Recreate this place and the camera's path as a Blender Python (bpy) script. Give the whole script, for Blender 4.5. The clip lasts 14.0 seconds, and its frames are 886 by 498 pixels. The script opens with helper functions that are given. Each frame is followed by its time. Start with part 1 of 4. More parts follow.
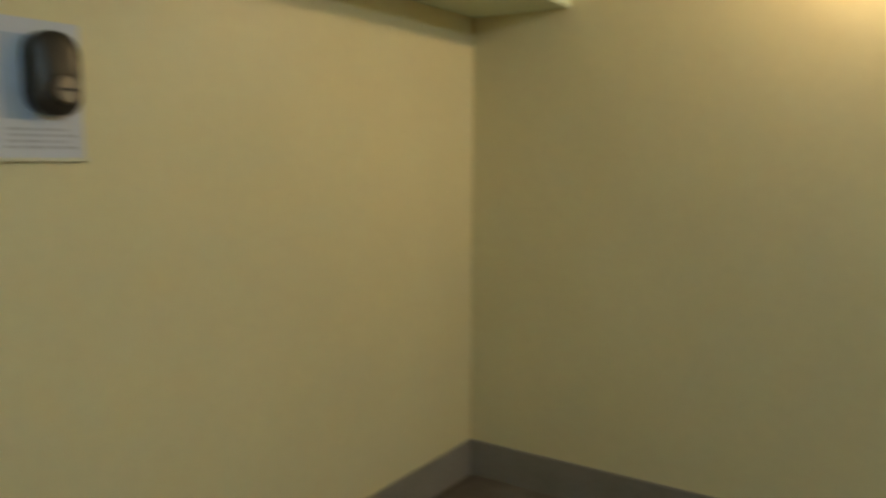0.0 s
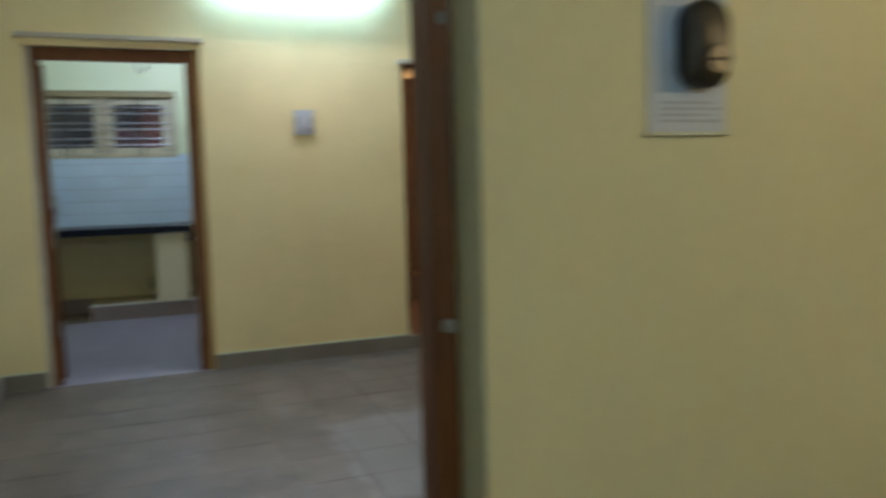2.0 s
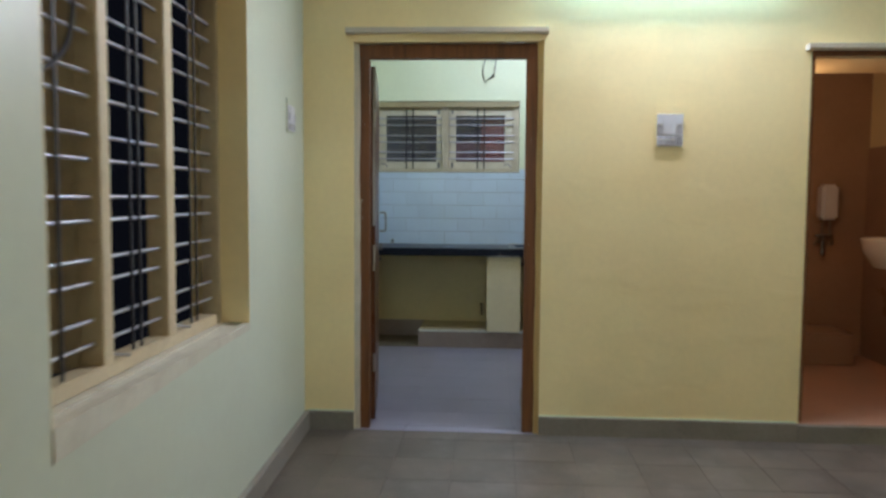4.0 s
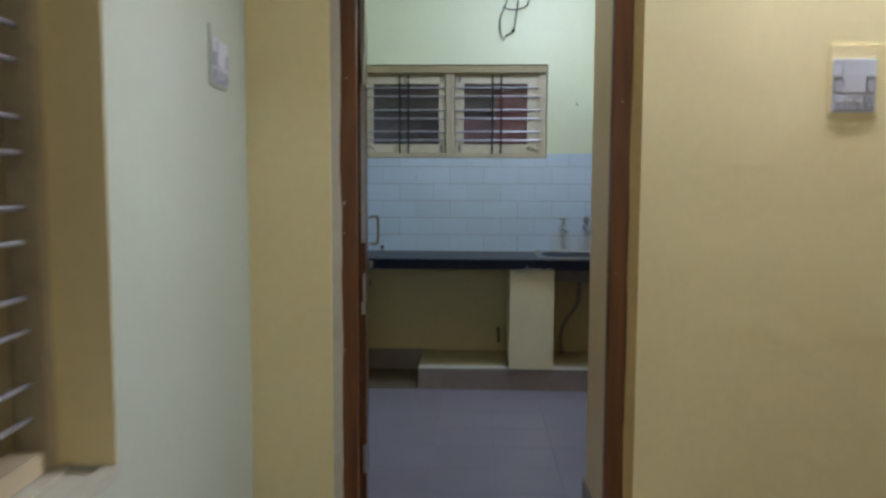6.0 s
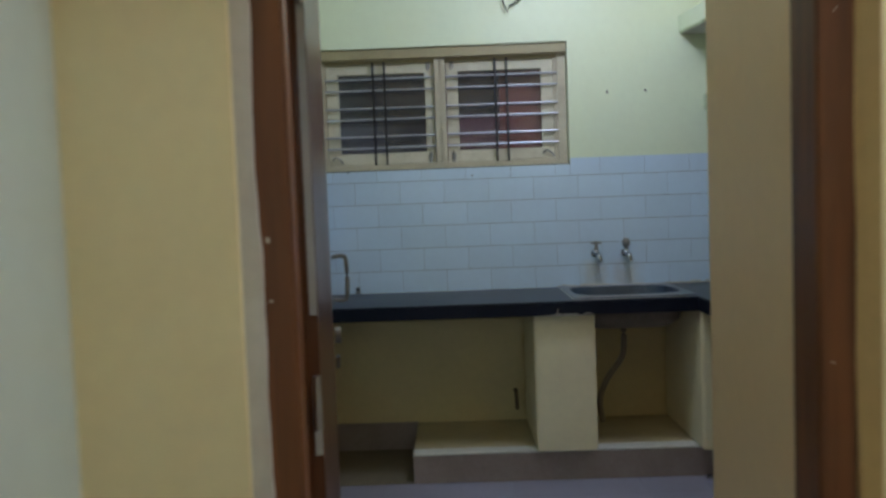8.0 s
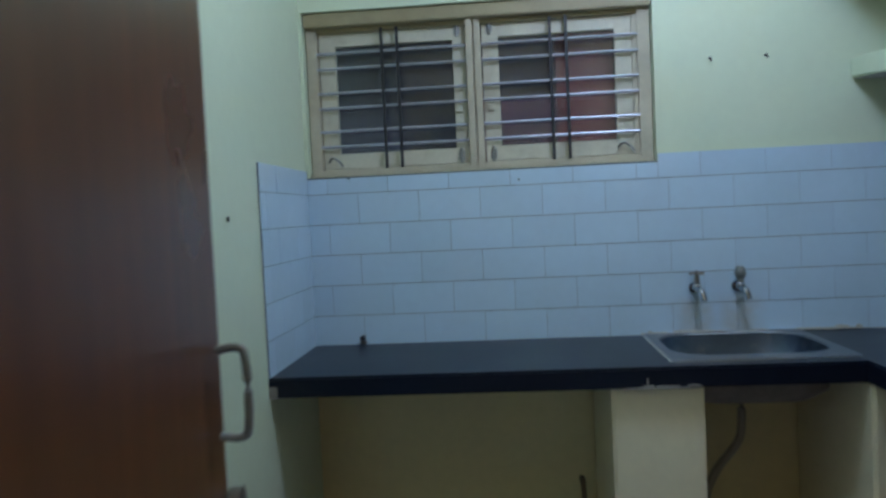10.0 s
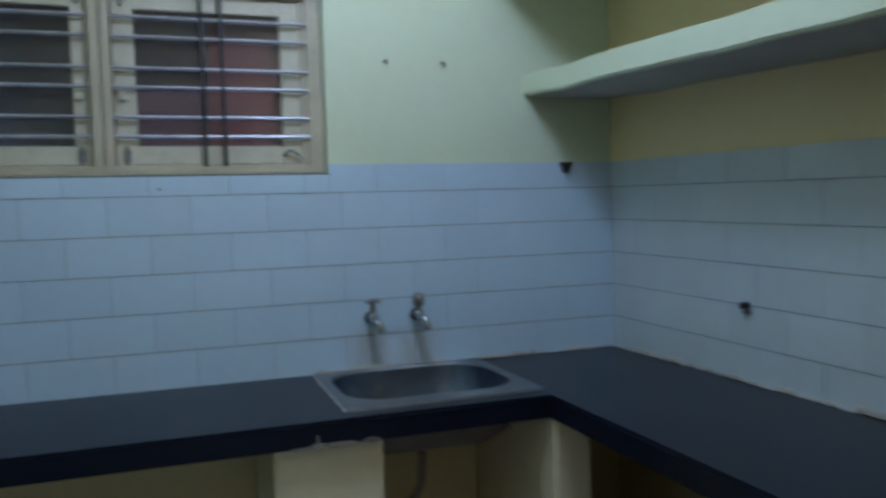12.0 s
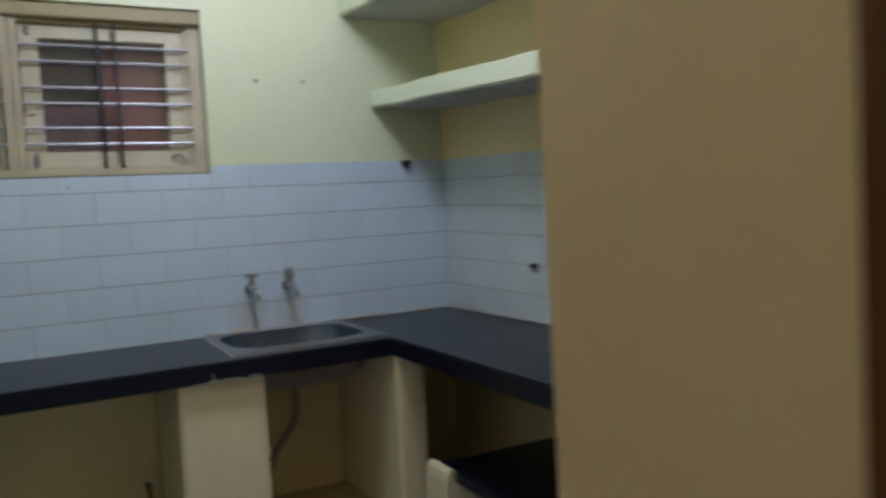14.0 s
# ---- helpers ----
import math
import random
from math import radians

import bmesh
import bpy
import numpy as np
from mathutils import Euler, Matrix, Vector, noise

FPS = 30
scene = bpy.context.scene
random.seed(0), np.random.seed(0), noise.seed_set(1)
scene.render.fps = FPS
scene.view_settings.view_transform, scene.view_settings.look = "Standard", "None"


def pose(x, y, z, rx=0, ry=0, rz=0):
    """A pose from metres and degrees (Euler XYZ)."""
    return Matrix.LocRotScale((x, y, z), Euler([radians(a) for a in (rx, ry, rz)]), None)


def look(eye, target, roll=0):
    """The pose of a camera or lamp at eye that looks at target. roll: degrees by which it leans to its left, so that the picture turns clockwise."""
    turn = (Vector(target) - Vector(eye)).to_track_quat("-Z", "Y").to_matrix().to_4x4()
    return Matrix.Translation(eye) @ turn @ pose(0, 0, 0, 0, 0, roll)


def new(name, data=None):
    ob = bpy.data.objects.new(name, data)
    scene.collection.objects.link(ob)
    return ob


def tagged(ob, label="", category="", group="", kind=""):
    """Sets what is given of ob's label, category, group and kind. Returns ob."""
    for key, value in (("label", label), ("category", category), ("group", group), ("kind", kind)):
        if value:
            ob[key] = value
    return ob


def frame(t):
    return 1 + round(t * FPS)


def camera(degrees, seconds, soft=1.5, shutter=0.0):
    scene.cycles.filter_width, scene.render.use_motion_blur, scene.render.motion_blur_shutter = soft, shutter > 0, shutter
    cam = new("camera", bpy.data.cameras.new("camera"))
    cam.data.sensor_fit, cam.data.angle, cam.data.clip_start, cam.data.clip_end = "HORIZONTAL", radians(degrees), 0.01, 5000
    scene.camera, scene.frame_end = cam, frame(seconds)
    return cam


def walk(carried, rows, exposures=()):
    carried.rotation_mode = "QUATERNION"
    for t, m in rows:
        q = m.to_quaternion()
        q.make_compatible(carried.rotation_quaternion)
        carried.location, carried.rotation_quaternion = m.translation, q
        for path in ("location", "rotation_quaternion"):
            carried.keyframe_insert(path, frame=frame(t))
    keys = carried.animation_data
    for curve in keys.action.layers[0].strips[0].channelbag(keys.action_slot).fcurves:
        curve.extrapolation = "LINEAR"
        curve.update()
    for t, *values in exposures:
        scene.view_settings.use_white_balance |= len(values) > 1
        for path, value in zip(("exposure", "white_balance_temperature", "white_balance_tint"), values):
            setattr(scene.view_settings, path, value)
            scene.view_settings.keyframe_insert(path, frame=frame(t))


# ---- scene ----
# ---------------------------------------------------------------- camera
cam = camera(59.8, 14.0, soft=2.7, shutter=1.0)
PATH = [
    (0, (0.712, -5.694, 1.378), (2.366, -4.595, 1.136), 0.2),
    (0.5, (0.634, -5.703, 1.354), (2.114, -4.371, 1.166), -0.6),
    (1, (0.586, -5.619, 1.363), (1.882, -4.107, 1.18), -0.5),
    (1.5, (0.524, -5.564, 1.277), (1.569, -3.864, 1.15), -1.3),
    (2, (0.543, -5.387, 1.293), (1.257, -3.529, 1.098), -1.5),
    (2.5, (0.542, -5.181, 1.324), (0.974, -3.238, 1.137), -0.5),
    (3, (0.607, -4.895, 1.295), (0.803, -2.912, 1.127), -0.5),
    (3.5, (0.697, -4.579, 1.321), (0.635, -2.585, 1.182), 0.1),
    (3.7, (0.697, -4.440, 1.313), (0.558, -2.450, 1.178), 0.4),
    (5.8, (0.426, -2.721, 1.345), (0.296, -0.733, 1.167), 0.5),
    (6, (0.391, -2.576, 1.354), (0.306, -0.585, 1.183), 0.2),
    (6.5, (0.385, -2.212, 1.337), (0.29, -0.22, 1.182), -0.6),
    (7, (0.35, -1.855, 1.344), (0.225, 0.136, 1.202), -1.2),
    (7.5, (0.262, -1.541, 1.349), (0.158, 0.452, 1.23), -1.4),
    (8, (0.25, -1.236, 1.331), (0.22, 0.761, 1.219), -2.1),
    (8.2, (0.273, -1.097, 1.313), (0.243, 0.9, 1.215), -2.3),
    (10.3, (0.326, 0.065, 1.38), (0.148, 2.055, 1.293), -2.7),
    (10.5, (0.346, 0.153, 1.386), (0.197, 2.146, 1.31), -2.6),
    (11, (0.356, 0.335, 1.391), (0.5, 2.329, 1.321), -2.1),
    (11.5, (0.368, 0.425, 1.367), (0.803, 2.377, 1.333), -1.8),
    (12, (0.407, 0.394, 1.375), (1.054, 2.284, 1.293), -1.9),
    (12.5, (0.408, 0.314, 1.362), (1.174, 2.159, 1.268), -1.9),
    (13, (0.412, 0.144, 1.351), (1.204, 1.978, 1.25), -2.2),
    (13.5, (0.308, -0.052, 1.349), (1.115, 1.775, 1.24), -2.8),
    (14, (0.215, -0.271, 1.348), (1.158, 1.489, 1.235), -3.2),
]
walk(cam, [(t, look(eye, target, roll)) for t, eye, target, roll in PATH],
     exposures=[(0.0, 0.0, 6700, 11), (0.6, -0.03, 6700, 10), (1.0, -0.1, 6400, 7), (1.5, -0.15, 6400, 6), (2.2, -0.09, 6300, 7), (3.0, 0.08, 6400, 9), (3.7, 0.18, 6500, 10), (5.8, -0.07, 6500, 14), (8.2, -0.15, 6500, 12), (10.4, -0.1, 5500, 8), (12.0, -0.28, 5700, 10), (13.0, -0.03, 6400, 14), (14.0, 0.0, 7100, 17)])

# ---------------------------------------------------------------- world and lamps
world = bpy.data.worlds.new("night")
world.use_nodes = True
world.node_tree.nodes["Background"].inputs[0].default_value = (0.010, 0.012, 0.020, 1)
world.node_tree.nodes["Background"].inputs[1].default_value = 0.25
scene.world = world


def area_lamp(name, place, target, sx, sy, watts, colour):
    data = bpy.data.lights.new(name, "AREA")
    data.shape, data.size, data.size_y = "RECTANGLE", sx, sy
    data.energy, data.color = watts, colour
    ob = new(name, data)
    ob.matrix_world = look(place, target)
    return ob


def bulb_lamp(name, place, watts, colour, radius=0.04):
    data = bpy.data.lights.new(name, "POINT")
    data.energy, data.color, data.shadow_soft_size = watts, colour, radius
    ob = new(name, data)
    ob.location = place
    return ob


COOL = (0.97, 0.905, 1.0)
area_lamp("hall_tube_lamp", (1.58, -0.17, 2.58), (1.58, -1.0, 2.15), 1.15, 0.05, 44, COOL)
bulb_lamp("kitchen_ceiling_lamp", (0.88, 1.75, 2.72), 31, (0.77, 0.82, 1.0), 0.20)
bulb_lamp("bedroom_bulb_lamp", (3.36, -5.50, 2.21), 22, (1.0, 0.74, 0.42))
area_lamp("bedroom_tube_lamp", (0.9, -7.86, 2.45), (2.6, -6.2, 1.3), 1.15, 0.05, 14.0, (0.92, 0.98, 0.92))
bulb_lamp("bathroom_bulb_lamp", (2.29, 0.56, 1.90), 7.0, (1.0, 0.60, 0.36))

# ---------------------------------------------------------------- materials


def material(name, colour, rough=0.6, metal=0.0, vary=0.10, scale=2.5, grain=40.0, bump=0.15, depth=0.002,
             stain=None, stain_amount=0.0, stain_scale=3.0, random_tint=0.0, spec=0.5, island=False):
    m = bpy.data.materials.new(name)
    m.use_nodes = True
    nt = m.node_tree
    N, L = nt.nodes, nt.links
    b = N["Principled BSDF"]
    geo = N.new("ShaderNodeNewGeometry")
    big = N.new("ShaderNodeTexNoise")
    big.inputs["Scale"].default_value, big.inputs["Detail"].default_value = scale, 5
    fine = N.new("ShaderNodeTexNoise")
    fine.inputs["Scale"].default_value, fine.inputs["Detail"].default_value = grain, 6
    for n in (big, fine):
        L.new(geo.outputs["Position"], n.inputs["Vector"])
    add = N.new("ShaderNodeMath")
    add.operation = "MULTIPLY_ADD"
    L.new(fine.outputs["Fac"], add.inputs[0])
    add.inputs[1].default_value = 0.45
    L.new(big.outputs["Fac"], add.inputs[2])
    ramp = N.new("ShaderNodeMapRange")
    ramp.inputs["From Min"].default_value, ramp.inputs["From Max"].default_value = 0.45, 1.0
    ramp.inputs["To Min"].default_value, ramp.inputs["To Max"].default_value = 1 - vary, 1 + vary
    L.new(add.outputs[0], ramp.inputs["Value"])
    last = ramp.outputs["Result"]
    if random_tint:
        info = N.new("ShaderNodeObjectInfo")
        src = geo.outputs["Random Per Island"] if island else info.outputs["Random"]
        rr = N.new("ShaderNodeMapRange")
        rr.inputs["To Min"].default_value, rr.inputs["To Max"].default_value = 1 - random_tint, 1 + random_tint
        L.new(src, rr.inputs["Value"])
        mul = N.new("ShaderNodeMath")
        mul.operation = "MULTIPLY"
        L.new(last, mul.inputs[0])
        L.new(rr.outputs["Result"], mul.inputs[1])
        last = mul.outputs[0]
    col = N.new("ShaderNodeVectorMath")
    col.operation = "SCALE"
    col.inputs[0].default_value = colour
    L.new(last, col.inputs["Scale"])
    out = col.outputs["Vector"]
    if stain:
        sn = N.new("ShaderNodeTexNoise")
        sn.inputs["Scale"].default_value, sn.inputs["Detail"].default_value = stain_scale, 8
        sn.inputs["Roughness"].default_value = 0.65
        L.new(geo.outputs["Position"], sn.inputs["Vector"])
        sr = N.new("ShaderNodeMapRange")
        sr.inputs["From Min"].default_value, sr.inputs["From Max"].default_value = 0.52, 0.72
        sr.inputs["To Max"].default_value = stain_amount
        L.new(sn.outputs["Fac"], sr.inputs["Value"])
        mix = N.new("ShaderNodeMix")
        mix.data_type = "RGBA"
        L.new(sr.outputs["Result"], mix.inputs["Factor"])
        L.new(out, mix.inputs["A"])
        mix.inputs["B"].default_value = (*stain, 1)
        out = mix.outputs["Result"]
    L.new(out, b.inputs["Base Color"])
    b.inputs["Metallic"].default_value = metal
    b.inputs["Specular IOR Level"].default_value = spec
    ro = N.new("ShaderNodeMapRange")
    ro.inputs["To Min"].default_value, ro.inputs["To Max"].default_value = max(rough - 0.08, 0.02), min(rough + 0.08, 1)
    L.new(big.outputs["Fac"], ro.inputs["Value"])
    L.new(ro.outputs["Result"], b.inputs["Roughness"])
    if bump:
        bp = N.new("ShaderNodeBump")
        bp.inputs["Strength"].default_value, bp.inputs["Distance"].default_value = bump, depth
        L.new(add.outputs[0], bp.inputs["Height"])
        L.new(bp.outputs["Normal"], b.inputs["Normal"])
    return m


def wood_material(name, dark, light, rough=0.45):
    m = material(name, light, rough, grain=60, bump=0.2)
    nt = m.node_tree
    N, L = nt.nodes, nt.links
    geo = N.new("ShaderNodeNewGeometry")
    mp = N.new("ShaderNodeMapping")
    mp.inputs["Scale"].default_value = (14, 14, 0.9)
    L.new(geo.outputs["Position"], mp.inputs["Vector"])
    nz = N.new("ShaderNodeTexNoise")
    nz.inputs["Scale"].default_value, nz.inputs["Detail"].default_value, nz.inputs["Distortion"].default_value = 2.2, 7, 0.6
    L.new(mp.outputs["Vector"], nz.inputs["Vector"])
    rp = N.new("ShaderNodeValToRGB")
    rp.color_ramp.elements[0].color, rp.color_ramp.elements[1].color = (*dark, 1), (*light, 1)
    rp.color_ramp.elements[0].position, rp.color_ramp.elements[1].position = 0.3, 0.72
    L.new(nz.outputs["Fac"], rp.inputs["Fac"])
    L.new(rp.outputs["Color"], N["Principled BSDF"].inputs["Base Color"])
    return m


def glass_material(name):
    m = bpy.data.materials.new(name)
    m.use_nodes = True
    b = m.node_tree.nodes["Principled BSDF"]
    b.inputs["Transmission Weight"].default_value = 0.97   # dusty
    b.inputs["Roughness"].default_value, b.inputs["IOR"].default_value = 0.08, 1.45
    b.inputs["Base Color"].default_value = (0.80, 0.84, 0.88, 1)
    return m


def glow_material(name, colour, strength):
    m = bpy.data.materials.new(name)
    m.use_nodes = True
    b = m.node_tree.nodes["Principled BSDF"]
    b.inputs["Emission Color"].default_value, b.inputs["Emission Strength"].default_value = (*colour, 1), strength
    return m


M_YELLOW = material("yellow_wall_paint", (0.93, 0.765, 0.43), 0.32, vary=0.06, scale=1.6, grain=30, bump=0.25, depth=0.004, stain=(0.72, 0.64, 0.36), stain_amount=0.35, stain_scale=1.3)


def trowel_marks(m, strength):
    """Broad flat trowel marks under a glossy paint."""
    nt = m.node_tree
    N, L = nt.nodes, nt.links
    geo = N.new("ShaderNodeNewGeometry")
    mp = N.new("ShaderNodeMapping")
    mp.inputs["Scale"].default_value = (2.4, 2.4, 5.0)
    L.new(geo.outputs["Position"], mp.inputs["Vector"])
    nz = N.new("ShaderNodeTexNoise")
    nz.inputs["Scale"].default_value, nz.inputs["Detail"].default_value, nz.inputs["Distortion"].default_value = 1.3, 1.5, 0.6
    L.new(mp.outputs["Vector"], nz.inputs["Vector"])
    bp = N.new("ShaderNodeBump")
    bp.inputs["Strength"].default_value, bp.inputs["Distance"].default_value = strength, 0.012
    spots = N.new("ShaderNodeMapRange")   # only the highest spots stand out, the rest is flat
    spots.interpolation_type = "SMOOTHSTEP"
    spots.inputs["From Min"].default_value, spots.inputs["From Max"].default_value = 0.50, 0.78
    L.new(nz.outputs["Fac"], spots.inputs["Value"])
    L.new(spots.outputs["Result"], bp.inputs["Height"])
    b = N["Principled BSDF"]
    L.new(b.inputs["Normal"].links[0].from_socket, bp.inputs["Normal"])
    L.new(bp.outputs["Normal"], b.inputs["Normal"])


trowel_marks(M_YELLOW, 0.11)
M_DEEP = material("deep_yellow_lower_wall", (0.70, 0.585, 0.31), 0.5, vary=0.08, scale=2, grain=30, bump=0.25, depth=0.004)
M_EDGE = material("ochre_brown_edge", (0.62, 0.42, 0.17), 0.5, vary=0.12, scale=4, grain=40, bump=0.3)
M_STUB = material("warm_cream_wall_paint", (0.92, 0.69, 0.40), 0.5, vary=0.05, scale=1.5, grain=28, bump=0.25, depth=0.004)
M_CREAM = material("cream_wall_paint", (0.74, 0.655, 0.40), 0.45, vary=0.05, scale=1.4, grain=28, bump=0.22, depth=0.004)
M_GREEN = material("pale_green_wall_paint", (0.548, 0.580, 0.466), 0.42, vary=0.05, scale=1.4, grain=26, bump=0.25, depth=0.004, stain=(0.60, 0.64, 0.50), stain_amount=0.25)
M_LIP = material("pinkish_white_plaster", (0.62, 0.56, 0.47), 0.6, vary=0.12, scale=5, grain=40, bump=0.3, stain=(0.45, 0.37, 0.28), stain_amount=0.4, stain_scale=6)
M_PALE = material("pale_cream_wall_paint", (0.67, 0.745, 0.56), 0.45, vary=0.05, scale=1.5, grain=28, bump=0.22, depth=0.004, stain=(0.64, 0.64, 0.40), stain_amount=0.2)
M_EAST = material("golden_cream_wall_paint", (0.80, 0.66, 0.35), 0.45, vary=0.05, scale=1.5, grain=28, bump=0.22, depth=0.004, stain=(0.66, 0.54, 0.28), stain_amount=0.25)
M_PIER = material("warm_cream_plaster", (0.88, 0.80, 0.55), 0.5, vary=0.07, scale=2.5, grain=28, bump=0.3, depth=0.004, stain=(0.62, 0.52, 0.34), stain_amount=0.25, stain_scale=5)
M_CEIL = material("ceiling_whitewash", (0.80, 0.80, 0.74), 0.8, vary=0.04)
M_SLABGREY = material("rough_grey_underside", (0.50, 0.49, 0.46), 0.8, vary=0.12, grain=35, bump=0.35, depth=0.004)
M_FLOOR = material("hall_mosaic_tile", (0.112, 0.091, 0.073), 0.45, vary=0.36, scale=4.5, grain=55, bump=0.12, stain=(0.19, 0.172, 0.155), stain_amount=0.55, stain_scale=3.2, random_tint=0.08)


def pale_patch(m, lo, hi, tint, amount):
    """A paler patch of the floor between the corners lo and hi, with a ragged edge."""
    nt = m.node_tree
    N, L = nt.nodes, nt.links
    b = N["Principled BSDF"]
    old = b.inputs["Base Color"].links[0].from_socket
    geo = N.new("ShaderNodeNewGeometry")
    nz = N.new("ShaderNodeTexNoise")
    nz.inputs["Scale"].default_value, nz.inputs["Detail"].default_value = 4.0, 6
    L.new(geo.outputs["Position"], nz.inputs["Vector"])
    wob = N.new("ShaderNodeVectorMath")
    wob.operation = "MULTIPLY_ADD"
    L.new(nz.outputs["Color"], wob.inputs[0])
    wob.inputs[1].default_value = (0.30, 0.30, 0)
    L.new(geo.outputs["Position"], wob.inputs[2])
    sep = N.new("ShaderNodeSeparateXYZ")
    L.new(wob.outputs["Vector"], sep.inputs[0])
    total = None
    for ax, a0, a1 in (("X", lo[0] + 0.15, hi[0] + 0.15), ("Y", lo[1] + 0.15, hi[1] + 0.15)):
        for e, w in ((a0, 0.10), (a1, -0.10)):
            r = N.new("ShaderNodeMapRange")
            r.interpolation_type = "SMOOTHSTEP"
            r.inputs["From Min"].default_value, r.inputs["From Max"].default_value = e - w / 2, e + w / 2
            L.new(sep.outputs[ax], r.inputs["Value"])
            if total is None:
                total = r.outputs["Result"]
            else:
                mu = N.new("ShaderNodeMath")
                mu.operation = "MULTIPLY"
                L.new(total, mu.inputs[0])
                L.new(r.outputs["Result"], mu.inputs[1])
                total = mu.outputs[0]
    mu = N.new("ShaderNodeMath")
    mu.operation = "MULTIPLY"
    L.new(total, mu.inputs[0])
    mu.inputs[1].default_value = amount
    mix = N.new("ShaderNodeMix")
    mix.data_type = "RGBA"
    L.new(mu.outputs[0], mix.inputs["Factor"])
    L.new(old, mix.inputs["A"])
    mix.inputs["B"].default_value = (*tint, 1)
    L.new(mix.outputs["Result"], b.inputs["Base Color"])


pale_patch(M_FLOOR, (1.34, -2.5), (2.7, -1.47), (0.24, 0.24, 0.25), 0.42)
M_GROUT = material("grey_cement_joint", (0.098, 0.083, 0.072), 0.85, vary=0.2)
M_KFLOOR = material("kitchen_grey_tile", (0.30, 0.295, 0.38), 0.38, vary=0.10, scale=2.5, grain=45, bump=0.1, random_tint=0.05)
M_KGROUT = material("kitchen_floor_joint", (0.25, 0.245, 0.315), 0.85, vary=0.2)
M_SKIRT = material("grey_cement_skirting", (0.245, 0.218, 0.185), 0.5, vary=0.2, scale=4, grain=50, bump=0.25)
M_BROWNSTRIP = material("dark_brown_strip", (0.20, 0.165, 0.11), 0.7, vary=0.2, scale=4, grain=50, bump=0.3)
M_OCHRE = material("ochre_plinth_top", (0.52, 0.44, 0.26), 0.6, vary=0.15, scale=5, grain=50, bump=0.3)
M_PLINTH = material("brown_cement", (0.32, 0.255, 0.23), 0.6, vary=0.18, scale=4, grain=50, bump=0.3, stain=(0.36, 0.32, 0.28), stain_amount=0.4, stain_scale=8)
# Same tile on the east wall: its duller light is put into the colour.
M_SIDETILE = material("wall_tile_greyed_by_light", (0.55, 0.625, 0.66), 0.16, vary=0.05, scale=3, grain=30, bump=0.05, random_tint=0.03)
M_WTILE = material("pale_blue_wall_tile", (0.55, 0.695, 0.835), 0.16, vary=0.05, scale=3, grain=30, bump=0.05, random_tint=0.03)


def lime_runs(m, places, z0, z1, tint):
    """Yellowish lime runs on the tiles below each of the places (x), from z1 down to z0."""
    nt = m.node_tree
    N, L = nt.nodes, nt.links
    b = N["Principled BSDF"]
    old = b.inputs["Base Color"].links[0].from_socket
    geo = N.new("ShaderNodeNewGeometry")
    sep = N.new("ShaderNodeSeparateXYZ")
    L.new(geo.outputs["Position"], sep.inputs[0])
    nz = N.new("ShaderNodeTexNoise")
    nz.inputs["Scale"].default_value, nz.inputs["Detail"].default_value = 18, 5
    L.new(geo.outputs["Position"], nz.inputs["Vector"])
    total = None
    for x in places:
        d = N.new("ShaderNodeMath")
        d.operation = "SUBTRACT"
        L.new(sep.outputs["X"], d.inputs[0])
        d.inputs[1].default_value = x
        a = N.new("ShaderNodeMath")
        a.operation = "ABSOLUTE"
        L.new(d.outputs[0], a.inputs[0])
        r = N.new("ShaderNodeMapRange")
        r.interpolation_type = "SMOOTHSTEP"
        r.inputs["From Min"].default_value, r.inputs["From Max"].default_value = 0.13, 0.01
        L.new(a.outputs[0], r.inputs["Value"])
        if total is None:
            total = r.outputs["Result"]
        else:
            mx = N.new("ShaderNodeMath")
            mx.operation = "MAXIMUM"
            L.new(total, mx.inputs[0])
            L.new(r.outputs["Result"], mx.inputs[1])
            total = mx.outputs[0]
    v = N.new("ShaderNodeMapRange")
    v.interpolation_type = "SMOOTHSTEP"
    v.inputs["From Min"].default_value, v.inputs["From Max"].default_value = z1, z1 - 0.06
    L.new(sep.outputs["Z"], v.inputs["Value"])
    for src in (v.outputs["Result"], nz.outputs["Fac"]):
        mu = N.new("ShaderNodeMath")
        mu.operation = "MULTIPLY"
        L.new(total, mu.inputs[0])
        L.new(src, mu.inputs[1])
        total = mu.outputs[0]
    mix = N.new("ShaderNodeMix")
    mix.data_type = "RGBA"
    L.new(total, mix.inputs["Factor"])
    L.new(old, mix.inputs["A"])
    mix.inputs["B"].default_value = (*tint, 1)
    L.new(mix.outputs["Result"], b.inputs["Base Color"])


lime_runs(M_WTILE, (1.010, 1.172), 0.86, 1.03, (0.50, 0.47, 0.43))
M_WGROUT = material("dark_tile_joint", (0.12, 0.13, 0.16), 0.9, vary=0.2)
M_BLACK = material("black_granite", (0.008, 0.011, 0.022), 0.30, vary=0.3, scale=1.6, grain=220, bump=0.05, stain=(0.022, 0.026, 0.030), stain_amount=0.18, stain_scale=5, spec=0.19)
M_WOOD = wood_material("brown_varnished_wood", (0.105, 0.036, 0.010), (0.23, 0.080, 0.021))
M_LEAF = wood_material("dark_brown_door_panel", (0.095, 0.035, 0.014), (0.135, 0.050, 0.019), 0.30)
M_LEAF.node_tree.nodes["Principled BSDF"].inputs["Specular IOR Level"].default_value = 0.3
